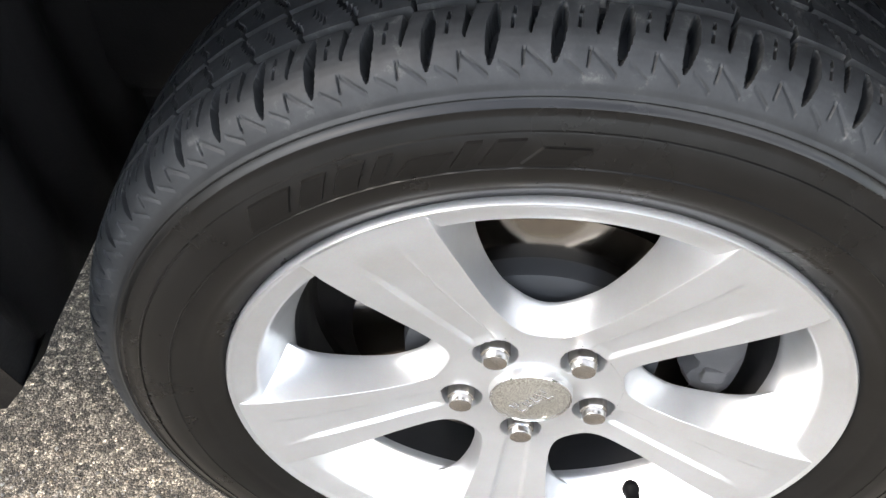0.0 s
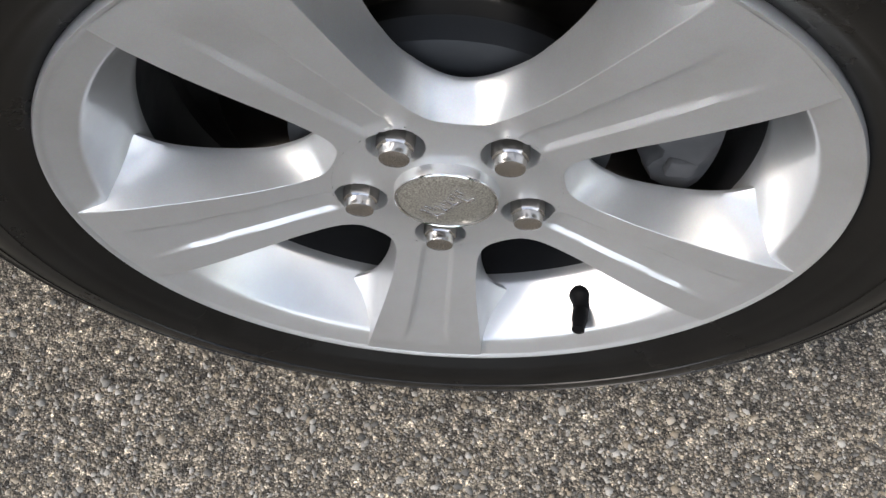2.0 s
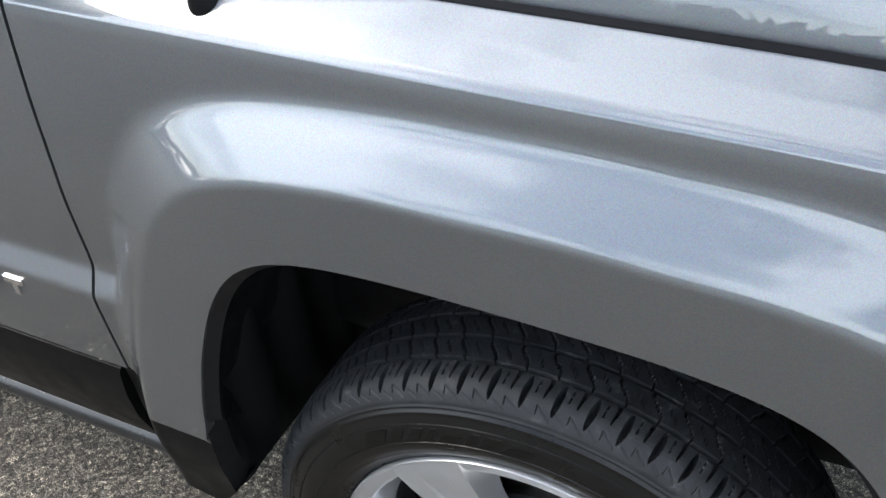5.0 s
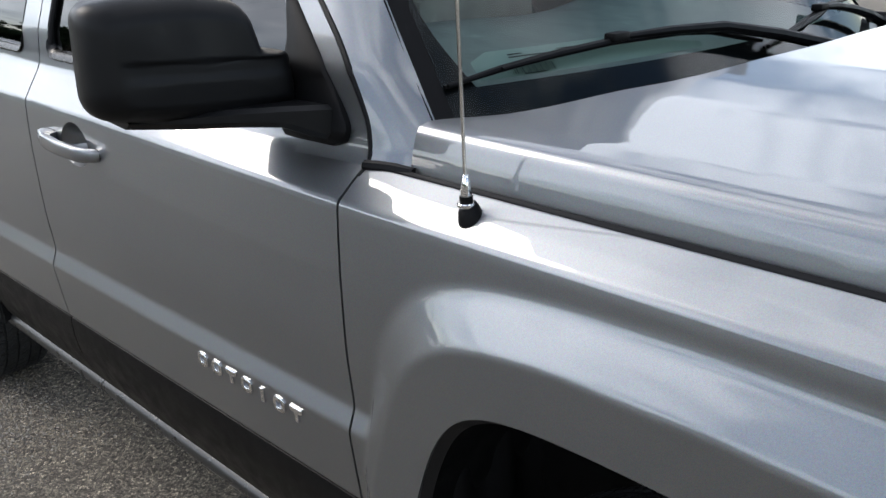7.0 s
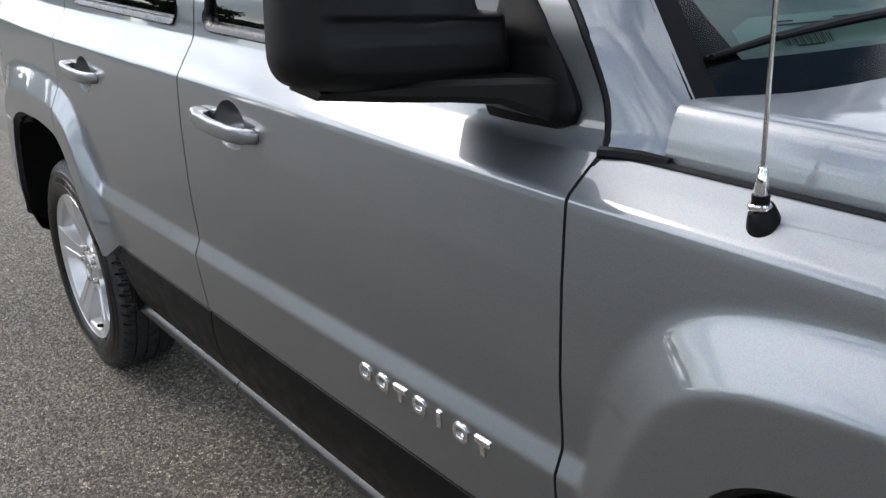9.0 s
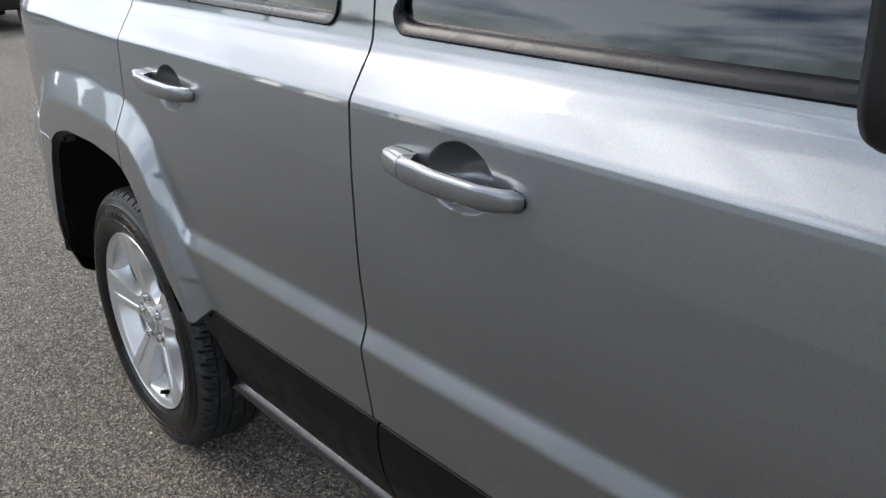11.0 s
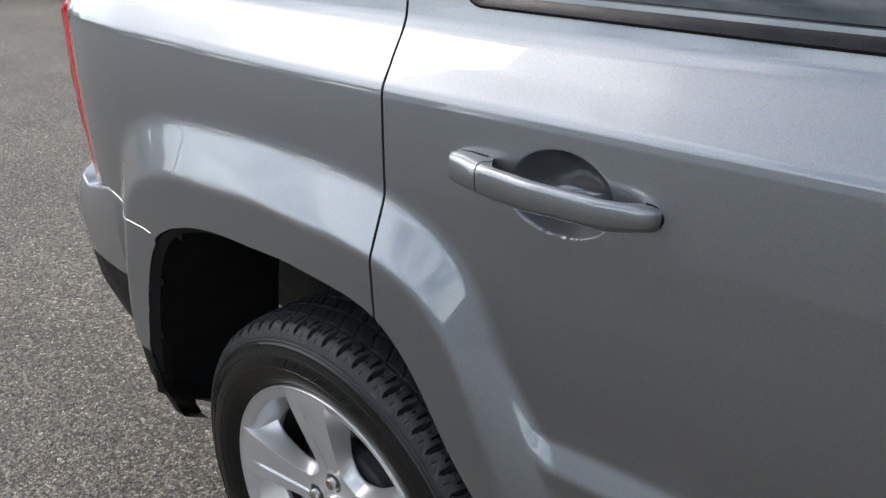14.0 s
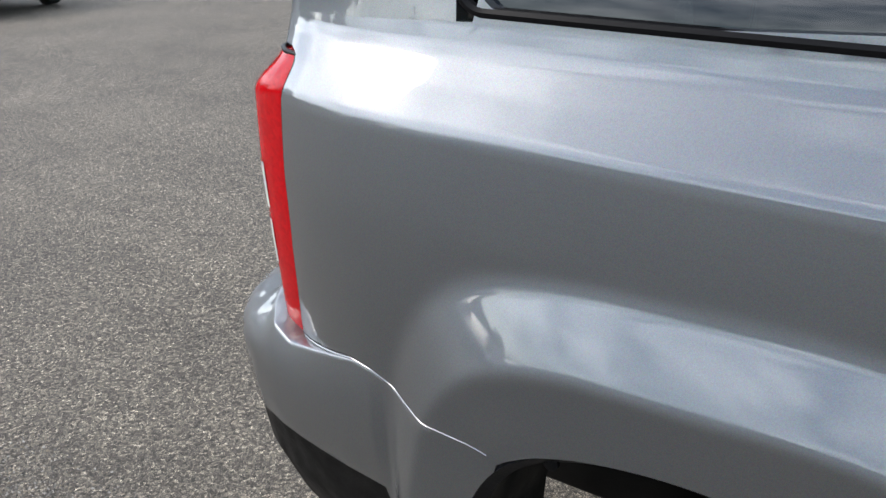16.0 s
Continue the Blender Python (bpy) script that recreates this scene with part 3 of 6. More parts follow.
def make_wheel(parent, name):
    """One wheel: alloy rim with five spokes, and its tyre; its outer face looks to -y, its origin is the hub."""
    Y0 = -0.0930                      # plane of the outer face, from the tyre's middle plane
    bm = bmesh.new()
    # hub with its five nut pockets
    rows = []
    for r in [0.0300, 0.0325, 0.034, 0.036] + [0.038 + 0.0012 * i for i in range(31)] + [HUB_R + 0.0006]:
        row = []
        for k in range(360):
            a = k * math.tau / 360
            nut = min(math.hypot(r * math.cos(a) - NUT_R * math.cos(q), r * math.sin(a) - NUT_R * math.sin(q)) for q in NUTS)
            d = wheel_depth(r) + 0.021 * (1 - smooth((nut - 0.0152) / 0.0022)) + 0.0004 * (1 if r > HUB_R else 0)
            row.append((r * math.cos(a), Y0 + d, r * math.sin(a)))
        rows.append(row)
    grid(bm, rows, close_v=True)
    # spokes, each of two mirrored halves: a flat face with crisp edges, and walls that flare out to the back
    n, m = 120, 30
    edge, deep_edge = spoke_edge(SPOKE_FACE, n), spoke_edge(SPOKE_DEEP, n)
    corner = int(np.argmax(np.hypot(edge[:, 0], edge[:, 1]) > 0.100))
    wall = [(0.010, 0.0004, 1), (0.03, 0.0020, 1), (0.10, 0.0075, 1), (0.22, 0.0160, 0), (0.40, 0.0250, 0), (0.66, 0.0350, 0), (0.92, 0.0430, 0), (1.0, 0.0462, 0), (0.97, 0.0490, 0), (0.70, 0.0500, 0)]
    for s in range(5):
        ax = radians(-90 + 72 * s)
        ca, sa = math.cos(ax), math.sin(ax)
        for mir in (1, -1):
            rows = []
            for i in range(n):
                e, g = edge[i], deep_edge[i]
                if i < corner:
                    q = math.pi / 5 * (1 - i / corner)
                    inner = np.array([HUB_R * math.sin(q), HUB_R * math.cos(q)]) * 0.985
                else:
                    inner = np.array([0.0, HUB_R + (math.hypot(*e) - HUB_R) * ((i - corner) / (n - 1 - corner)) ** 0.9])
                row = []
                for k in range(m + 1):
                    p = inner + (e - inner) * (k / m)
                    row.append((p, wheel_depth(math.hypot(*p), abs(p[0]))))
                base = row[-1][1]
                row[-1] = (e - (e - inner) / max(1e-6, np.hypot(*(e - inner))) * 0.0005, base)
                foot = 1 - smooth((math.hypot(*e) - 0.078) / 0.03)        # the wall is a rounded scoop at the hub, straight along the spoke
                for f, deep, _ in wall:
                    d = base + deep * (0.047 - base) / 0.047 if base < 0.04 else base + deep
                    f = f + foot * (0.16 * math.sin(math.pi * min(1.0, f)) if f < 1 else 0.0)
                    row.append((e + (g - e) * f, d))
                rows.append([((p[1] * ca - mir * p[0] * sa), Y0 + d, (p[1] * sa + mir * p[0] * ca)) for p, d in row])
            grid(bm, rows)
    bmesh.ops.remove_doubles(bm, verts=bm.verts, dist=0.0002)
    rim = part(name, bm, ALLOY, parent, "silver five-spoke alloy wheel", angle=30)
    bm = bmesh.new()
    lathe(bm, [(0.2345, Y0 + 0.012), (0.2372, Y0 + 0.006), (0.2370, Y0 + 0.002), (0.2354, Y0 - 0.0004), (0.2337, Y0), (0.2325, Y0 + 0.0016), (0.2300, Y0 + 0.0026), (0.2250, Y0 + 0.0042), (0.2195, Y0 + 0.0062), (0.2156, Y0 + 0.0080), (0.2142, Y0 + 0.0092), (0.2130, Y0 + 0.0115), (0.2118, Y0 + 0.0150), (0.2050, Y0 + 0.031), (0.1986, Y0 + 0.0455), (0.1962, Y0 + 0.0500), (0.1950, Y0 + 0.053), (0.1952, Y0 + 0.060)], 180)
    part("rim_barrel", bm, ALLOY, rim, angle=40)
    # behind the spokes the barrel goes on in a darker grey
    bm = bmesh.new()
    lathe(bm, [(0.1953, Y0 + 0.059), (0.1960, Y0 + 0.07), (0.198, Y0 + 0.11), (0.205, Y0 + 0.17), (0.225, Y0 + 0.185), (0.235, Y0 + 0.19)], 96)
    part("inner_barrel", bm, BARREL, rim, "dull dark grey inner rim")
    bm = bmesh.new()
    lathe(bm, [(0.0001, Y0 + 0.0172), (0.020, Y0 + 0.0175), (0.0295, Y0 + 0.0186), (0.0308, Y0 + 0.0192), (0.0314, Y0 + 0.0215)], 64)
    part("centre_cap", bm, CAP, rim, "champagne-grey textured plastic centre cap")
    bm = bmesh.new()
    lathe(bm, [(0.0309, Y0 + 0.0200), (0.0312, Y0 + 0.0182), (0.0319, Y0 + 0.0177), (0.0326, Y0 + 0.0182), (0.0328, Y0 + 0.0192)], 64)
    part("cap_ring", bm, CHROME, rim, "chromed ring round the cap")
    bm = bmesh.new()
    lathe(bm, [(0.0326, Y0 + 0.0186), (0.0330, Y0 + 0.0196), (0.0333, Y0 + 0.0240), (0.0340, Y0 + 0.0268)], 64)
    part("cap_seat", bm, ALLOY, rim)
    bm = bmesh.new()
    for x, z, w, h in [(-0.0135, 0.001, 0.0072, 0.015), (-0.0042, -0.001, 0.0072, 0.010), (0.0048, -0.001, 0.0072, 0.010), (0.0140, -0.002, 0.0072, 0.015)]:
        vs = []
        for lo, hi in (((x - w / 2, z - h / 2), (x - w / 2 + 0.0022, z + h / 2)), ((x - w / 2, z - h / 2), (x + w / 2, z - h / 2 + 0.0022)), ((x + w / 2 - 0.0022, z), (x + w / 2, z + h / 2))):
            vs += box(bm, (lo[0], Y0 + 0.0160, lo[1]), (hi[0], Y0 + 0.0180, hi[1]), 0.0005)
    bmesh.ops.transform(bm, matrix=Matrix.Rotation(radians(-58), 4, "Y"), verts=bm.verts)
    part("emblem", bm, CHROME, rim, "raised silver emblem on the cap")
    nut = None
    for q in NUTS:
        c = Vector((NUT_R * math.cos(q), 0, NUT_R * math.sin(q)))
        if nut is None:
            bm = bmesh.new()
            lathe(bm, [(0.0155, Y0 + 0.047), (0.0155, Y0 + 0.044), (0.0135, Y0 + 0.0405)], 24)
            rows = []
            for r, y in ((0.0118, Y0 + 0.044), (0.0116, Y0 + 0.0260), (0.0112, Y0 + 0.0238), (0.0096, Y0 + 0.0222)):
                rows.append([(r * (1.0 if k % 2 == 0 else 0.955) * math.cos(k * math.tau / 12), y, r * (1.0 if k % 2 == 0 else 0.955) * math.sin(k * math.tau / 12)) for k in range(12)])
            grid(bm, rows, close_v=True)
            lathe(bm, [(0.0099, Y0 + 0.0225), (0.0096, Y0 + 0.0185), (0.0090, Y0 + 0.0168), (0.0072, Y0 + 0.0160), (0.0001, Y0 + 0.0158)], 24)
            nut = part("lug_nut", bm, STEEL, rim, "worn chromed lug nut", angle=25)
            nut.location = c
        else:
            o = nut.copy()
            scene.collection.objects.link(o)
            o.location = c
    bm = bmesh.new()
    va = radians(-53.7)
    rad = Vector((math.cos(va), 0, math.sin(va)))
    foot, tip = rad * 0.2095 + Vector((0, Y0 + 0.036, 0)), rad * 0.199 + Vector((0, Y0 + 0.004, 0))
    sweep(bm, [foot.lerp(tip, u) for u in (-0.15, 0.02, 0.10, 0.22, 0.40, 0.42, 0.70, 0.74, 1.0)], [0.0120, 0.0118, 0.0105, 0.0075, 0.0062, 0.0066, 0.0066, 0.0058, 0.0052], 16)
    part("valve_stem", bm, TRIM, rim, "black rubber valve stem with cap")
    make_tyre(rim, 48)
    sidewall_marks(rim)
    return rim


def sidewall_y(r):
    """Depth of the tyre's sidewall at a radius."""
    return float(np.interp(r, [0.2735, 0.2810, 0.2870, 0.2930, 0.2955], [-0.1053, -0.1054, -0.1050, -0.1039, -0.1030]))


def sidewall_marks(rim):
    """Raised plain shapes on the sidewall where its name stands, flat on top with narrow flanks."""
    widths = (8.2, 4.8, 4.8, 3.2, 6.4, 3.2, 4.6, 6.8)
    at = -45.0
    ends = (0.0, 0.05, 0.3, 0.5, 0.7, 0.95, 1.0)
    for i, w in enumerate(widths):
        r0, r1 = 0.2778, 0.2940 if i in (0, 1, 2, 3, 5, 6) else 0.2890
        bm = bmesh.new()
        rows = []
        for k, u in enumerate(ends):
            row = []
            for j, v in enumerate(ends):
                r = r0 + (r1 - r0) * v
                t = radians(at + (w - 1.3) * u + v * 2.6)
                rim_edge = k in (0, len(ends) - 1) or j in (0, len(ends) - 1)
                row.append((r * math.sin(t), sidewall_y(r) - (-0.0004 if rim_edge else 0.0016), r * math.cos(t)))
            rows.append(row)
        grid(bm, rows)
        part("sidewall_mark", bm, RUBBER_MARK, rim, smooth=False)
        at += w


def make_tyre(rim, sub):
    """Tyre with grooved tread, slotted shoulders and raised sidewall rings; sub is the number of steps in each of its 64 pitches."""
    prof = [(0.2345, -0.0830), (0.2380, -0.0885), (0.2430, -0.0915), (0.2500, -0.0965), (0.2545, -0.0995), (0.2560, -0.0998), (0.2575, -0.1010), (0.2640, -0.1032), (0.2690, -0.1045), (0.2736, -0.1052), (0.2740, -0.1062), (0.2747, -0.1062), (0.2752, -0.1053), (0.2810, -0.1054), (0.2835, -0.1054), (0.2870, -0.1050), (0.2900, -0.1046), (0.2930, -0.1039), (0.2962, -0.1028), (0.2966, -0.1037), (0.2974, -0.1034), (0.2979, -0.1023), (0.3044, -0.1001), (0.3080, -0.0986), (0.3096, -0.0990), (0.3112, -0.0981), (0.3120, -0.0968), (0.3142, -0.0960), (0.3153, -0.0966), (0.3164, -0.0962), (0.3173, -0.0950), (0.3213, -0.0935), (0.3246, -0.0918), (0.3279, -0.0900), (0.3312, -0.0878), (0.3341, -0.0853), (0.3369, -0.0822), (0.3393, -0.0788), (0.3413, -0.0750), (0.3426, -0.0712), (0.3436, -0.0670), (0.3444, -0.0630), (0.3448, -0.0600), (0.3450, -0.0562), (0.3451, -0.0557), (0.3455, -0.0530), (0.3456, -0.0507), (0.3457, -0.0502), (0.3459, -0.0460), (0.3463, -0.0420), (0.3464, -0.0380), (0.3465, -0.0340), (0.3466, -0.0300), (0.3466, -0.0260), (0.3467, -0.0214), (0.3467, -0.0209), (0.3468, -0.0183), (0.3468, -0.0160), (0.3468, -0.0155), (0.3469, -0.0110), (0.3470, -0.0070), (0.3470, -0.0035), (0.3470, 0.0000)]
    # the shoulder is drawn finer than the rest; s runs over it from the tread's edge (0) to the rib on the sidewall (1)
    half, fine = [], [0.0]
    for (r0, y0), (r1, y1) in zip(prof, prof[1:]):
        n = max(1, round(math.hypot(r1 - r0, y1 - y0) / 0.0010)) if 0.3170 < r0 < 0.3450 else 1
        half += [(r0 + (r1 - r0) * u / n, y0 + (y1 - y0) * u / n) for u in range(n)]
    half.append(prof[-1])
    shoulder_run = [q for q in reversed(half) if 0.3172 < q[0] and q[1] <= -0.0561]
    for (r0, y0), (r1, y1) in zip(shoulder_run, shoulder_run[1:]):
        fine.append(fine[-1] + math.hypot(r1 - r0, y1 - y0))
    along = {(r, abs(y)): v / fine[-1] for (r, y), v in zip(shoulder_run, fine)}
    prof = half + [(r, -y) for r, y in reversed(half[:-1])]
    pitches = 64
    na = pitches * sub
    edge = max(0.018, 0.7 / sub)
    fade = lambda v, e: smooth(v / e + 0.5)

    def slots(f, s):
        """Depth of the shoulder's slots at a place in the pitch (f) and over the shoulder (s)."""
        g = (f - 0.10 * s + 0.5) % 1.0 - 0.5
        half = 0.098 * math.sin(math.pi * min(1.0, max(0.0, (s - 0.02) / 0.70))) ** 0.6 if 0.02 < s < 0.72 else -0.1
        d = 0.0135 * fade(half - abs(g), edge)
        if s < 0.42:
            d = max(d, 0.0105 * fade(0.058 * (1 - s / 0.42) ** 0.6 - abs(f - 0.40 - 0.16 * s), edge))
        if 0.08 < s < 0.19 or 0.23 < s < 0.37:
            d = max(d, 0.0045 * fade(0.020 - abs(f - 0.71 - 0.10 * s), edge))
        if 0.56 < s < 0.76:
            d = max(d, 0.0022 * fade(0.018 - abs(f - 0.56), edge))
        if 0.10 < f < 0.52:
            d = max(d, 0.0013 * fade(0.020 - abs(s - 0.84 + 0.62 * (f - 0.10)), 0.04))
        if 0.60 < f < 0.92:
            d = max(d, 0.0011 * fade(0.018 - abs(s - 0.86 + 0.50 * (f - 0.60)), 0.04))
        return d

    rows = []
    for k in range(na):
        a = k * math.tau / na
        f = (k % sub) / sub
        row = []
        for r, y in prof:
            d = 0.0
            ay = abs(y)
            s = along.get((r, ay))
            if 0.0504 < ay < 0.0560 or 0.0157 < ay < 0.0212:
                d = 0.0075
            elif s is not None:
                d = slots(f, s)
            elif r > 0.3175:
                # ribs: one curved narrow slot across each block, a short slit beside it
                if 0.0212 < ay:
                    v = (ay - 0.0357) / 0.0145
                    g = (f + 0.34 * v - 0.16 * v ** 3) % 1.0
                else:
                    v = y / 0.0157
                    g = (f - 0.40 * v + 0.20 * v ** 3 + 0.5) % 1.0
                d = 0.0072 * fade(0.032 - abs(g - 0.5), edge)
                if abs(v) < 0.45:
                    d = max(d, 0.0026 * fade(0.018 - abs(g - 0.02), edge))
            turn = a + 0.10 * (s or 0.0) * math.tau / pitches
            q = smooth((r - 0.326) / 0.014)              # grooves cut inwards on the tread, sideways on the shoulder
            row.append(((r - d * q) * math.cos(turn), y + math.copysign(d * (1 - q), -y), (r - d * q) * math.sin(turn)))
        rows.append(row)
    bm = bmesh.new()
    grid(bm, rows, close_u=True)
    return part("tyre", bm, RUBBER, rim, "black all-season tyre with slotted shoulder blocks", angle=40)


def cap_material():
    m = material("cap_plastic", (0.30, 0.27, 0.22), 0.5, 0.3)
    n = Nodes(m)
    n.link(n.ramp(n.noise(900.0, 3.0, 0.6), [(0.35, (0.10, 0.09, 0.072)), (0.65, (0.31, 0.285, 0.24))]), n.b.inputs["Base Color"])
    n.bump(n.noise(700.0, 2.0), 0.7, 0.0008)
    return m


CAP = cap_material()

car = thing("suv", "silver five-door suv with black lower cladding parked on asphalt", "car")
wheel_front = make_wheel(car, "wheel")
wheel_front.matrix_basis = pose(0, -0.7615, AXLE_Z, 0, 4.9, 0)


spare = make_tyre(None, 16)
PLAIN_TYRE = spare.data
bpy.data.objects.remove(spare)


def wheel_copy(m):
    made = {}
    for o in (wheel_front, *wheel_front.children_recursive):
        made[o] = o.copy()
        scene.collection.objects.link(made[o])
        if o is not wheel_front:
            made[o].parent = made[o.parent]
    made[wheel_front].parent = car
    made[wheel_front].matrix_basis = m
    tyre = next(o for o in made.values() if o.name.startswith("tyre"))
    tyre.data = PLAIN_TYRE


wheel_copy(pose(-WHEELBASE, -0.7615, AXLE_Z, 0, 28.4, 0))
wheel_copy(pose(0, 0.7615, AXLE_Z, 0, 20, 180))
wheel_copy(pose(-WHEELBASE, 0.7615, AXLE_Z, 0, 50, 180))

# ---- flanks ----


def lip_table(arch):
    pts = [arch.point(2, a) for a in np.linspace(-1.9, 1.9, 400)]
    pts.sort()
    return curve([p for p in pts if p[1] > 0.40])


FLIP, RLIP = lip_table(FRONT), lip_table(REAR)


def fender_bottom(x):
    edge = float(np.interp(x, [-0.512, -0.506, -0.474, -0.36], [0.550, 0.5475, 0.510, 0.5085]))
    z = max(FLIP(x), 0.509) if -0.375 < x < 0.36 else 0.509
    return max(edge, z) if x < -0.36 else z


def rear_door_bottom(x):
    if x > -2.13:
        return 0.5435
    if x > -2.185:
        return float(np.interp(x, [-2.185, -2.165, -2.135, -2.13], [0.509, 0.510, 0.538, 0.5435]))
    return max(0.509, RLIP(x))


def quarter_bottom(x):
    if x > -2.94:
        return RLIP(x)
    return float(np.interp(x, [-3.36, -3.30, -3.26, -3.165, -3.134, -3.119, -3.104, -3.081, -3.050, -2.967, -2.925], [0.766, 0.775, 0.783, 0.803, 0.801, 0.797, 0.7925, 0.790, 0.790, 0.785, 0.777]))


def rounded(line, x0, x1, r0, r1):
    """The bottom line of a window with rounded corners."""
    def z(x):
        up = 0.0
        for d, r in ((x - x0, r0), (x1 - x, r1)):
            if 0 <= d < r:
                up = max(up, r - math.sqrt(max(0.0, r * r - (r - d) ** 2)))
            elif d < 0:
                up = r
        return line(x) + up
    return z


win_quart = rounded(curve([(-3.06, 1.1965), (-2.8, 1.182), (-2.488, 1.165)]), -3.015, -2.488, 0.032, 0.046)
const = lambda v: (lambda *_: v)
BELT = 1.137
CUP_COLUMNS = [cx + 0.0012 * i for cx, _ in CUPS for i in range(-54, 55)]
for side in (1, -1):
    skin("front_fender", const(-0.509), const(0.93), fender_bottom, lambda x: shoulder(x) + 0.0415, car, label="silver front fender with flared wheel arch", keys=[-0.375, -0.36], side=side)
    skin("front_door", const(-1.5605), const(-0.5135), const(0.5435), lambda x: float(np.interp(x, [-1.56, -0.60, -0.51], [BELT + 0.006, 1.095, 1.056])), car, label="silver front door", side=side, cols=0.0026 if side > 0 else 0.02, keys=CUP_COLUMNS, near=side > 0)
    skin("rear_door", const(-2.4185), const(-1.5655), rear_door_bottom, lambda x: float(np.interp(x, [-2.42, -1.56], [1.175, BELT + 0.004])), car, label="silver rear door", side=side, cols=0.0026 if side > 0 else 0.02, keys=CUP_COLUMNS, near=side > 0)
    lamp_edge = curve([(0.70, -3.308), (0.766, -3.304), (0.80, -3.298), (0.86, -3.288), (0.93, -3.278), (1.018, -3.270), (1.094, -3.257), (1.117, -3.248), (1.134, -3.242), (1.143, -3.247), (1.150, -3.263), (1.3, -3.241)])
    skin("rear_quarter_panel", lamp_edge, const(-2.4225), quarter_bottom, lambda x: max(1.185, win_quart(x) + 0.002) if -3.0145 < x < -2.4885 else 1.185, car, label="silver rear quarter panel with flared arch", side=side)
    lip_band(FRONT, -1.25, 1.2, car, side)
    lip_band(REAR, -1.35, 0.98, car, side)
    for a in (-1.44, -1.20, -0.93, -0.62):
        x, z = REAR.point(2, a)
        bm = bmesh.new()
        lathe(bm, [(0.0085, 0.004), (0.0085, 0.0), (0.0060, -0.0015), (0.0001, -0.002)], 16)
        pin = part("push_pin", bm, TRIM, car, "black plastic push pin on the liner")
        pin.matrix_basis = pose(x - 0.0135 * math.sin(a), -side * (flank(x, max(z, 0.5)) - 0.015), z - 0.0135 * math.cos(a), 0, 0, 0 if side > 0 else 180)


def strip(name, profile, x0, x1, parent, mat, label="", side=1, step=0.05, cap=True, slant=0.0):
    """A long moulding with one section (w, z), from x0 to x1, closed at its ends and backed inwards."""
    bm = bmesh.new()
    n = max(2, int(abs(x1 - x0) / step))
    back = [(profile[-1][0] - 0.03, profile[-1][1]), (profile[0][0] - 0.03, profile[0][1])]
    rows = []
    for i in range(n + 1):
        x = x0 + (x1 - x0) * i / n
        rows.append([(x + slant * (z - profile[0][1]), -side * (w + plan(x) - 0.868), z) for w, z in profile + back])
    vs = grid(bm, rows, close_v=True)
    if cap:
        bm.faces.new(vs[0])
        bm.faces.new(vs[-1])
    return part(name, bm, mat, parent, label, angle=45)


CLAD_SHAPE = [(0.866, 0.5425), (0.8720, 0.5400), (0.8745, 0.532), (0.8725, 0.490), (0.863, 0.440), (0.848, 0.400), (0.838, 0.374), (0.830, 0.360), (0.822, 0.353), (0.806, 0.351)]
SILL_SHAPE = [(0.790, 0.3495), (0.806, 0.3490), (0.817, 0.3455), (0.825, 0.3390), (0.829, 0.330), (0.8285, 0.320), (0.823, 0.310), (0.811, 0.303), (0.78, 0.299)]
for side in (1, -1):
    strip("door_cladding", CLAD_SHAPE, -1.5445, -0.525, car, CLAD, "dark grey plastic door cladding", side, slant=0.10)
    strip("door_cladding", CLAD_SHAPE, -2.120, -1.5495, car, CLAD, "dark grey plastic door cladding", side, slant=0.10)
    strip("sill_moulding", SILL_SHAPE, -1.569, -0.53, car, RAIL, "dark grey rounded sill moulding", side)
    strip("sill_moulding", SILL_SHAPE, -2.205, -1.573, car, RAIL, "dark grey rounded sill moulding", side)
    # cladding between the arches' feet and the doors
    bm = bmesh.new()
    rows = []
    for i in range(25):
        x = -0.520 + 0.150 * i / 24
        zt = float(np.interp(x, [-0.52, -0.505, -0.474, -0.37], [0.546, 0.544, 0.507, 0.505]))
        zb = float(np.interp(x, [-0.52, -0.479, -0.403, -0.37], [0.372, 0.363, 0.352, 0.395]))
        col = []
        for k in range(13):
            z = zt + (zb - zt) * k / 12
            w = (flank(x, max(z, 0.505)) - 0.001) * 1.0 - 0.022 * smooth((0.5 - z) / 0.16)
            col.append((x, -side * w, z))
        col.append((x, -side * (w - 0.05), zb + 0.004))
        rows.append(col)
    grid(bm, rows)
    part("fender_cladding", bm, CLAD, car, "dark grey plastic cladding behind the front wheel")
    bm = bmesh.new()
    rows = []
    for i in range(21):
        x = -2.215 + 0.098 * i / 20
        zt = float(np.interp(x, [-2.215, -2.185, -2.165, -2.137, -2.117], [0.500, 0.506, 0.507, 0.535, 0.5425]))
        zb = 0.40
        col = []
        for k in range(10):
            z = zt + (zb - zt) * k / 9
            w = lower(max(0.505, z)) - 0.005 - 0.045 * smooth((0.5 - z) / 0.14)
            col.append((x, -side * w, z))
        col.append((x, -side * (w - 0.05), zb))
        rows.append(col)
    grid(bm, rows)
    part("arch_cladding", bm, CLAD, car, "dark grey plastic cladding before the rear wheel")

# ---- door handles ----


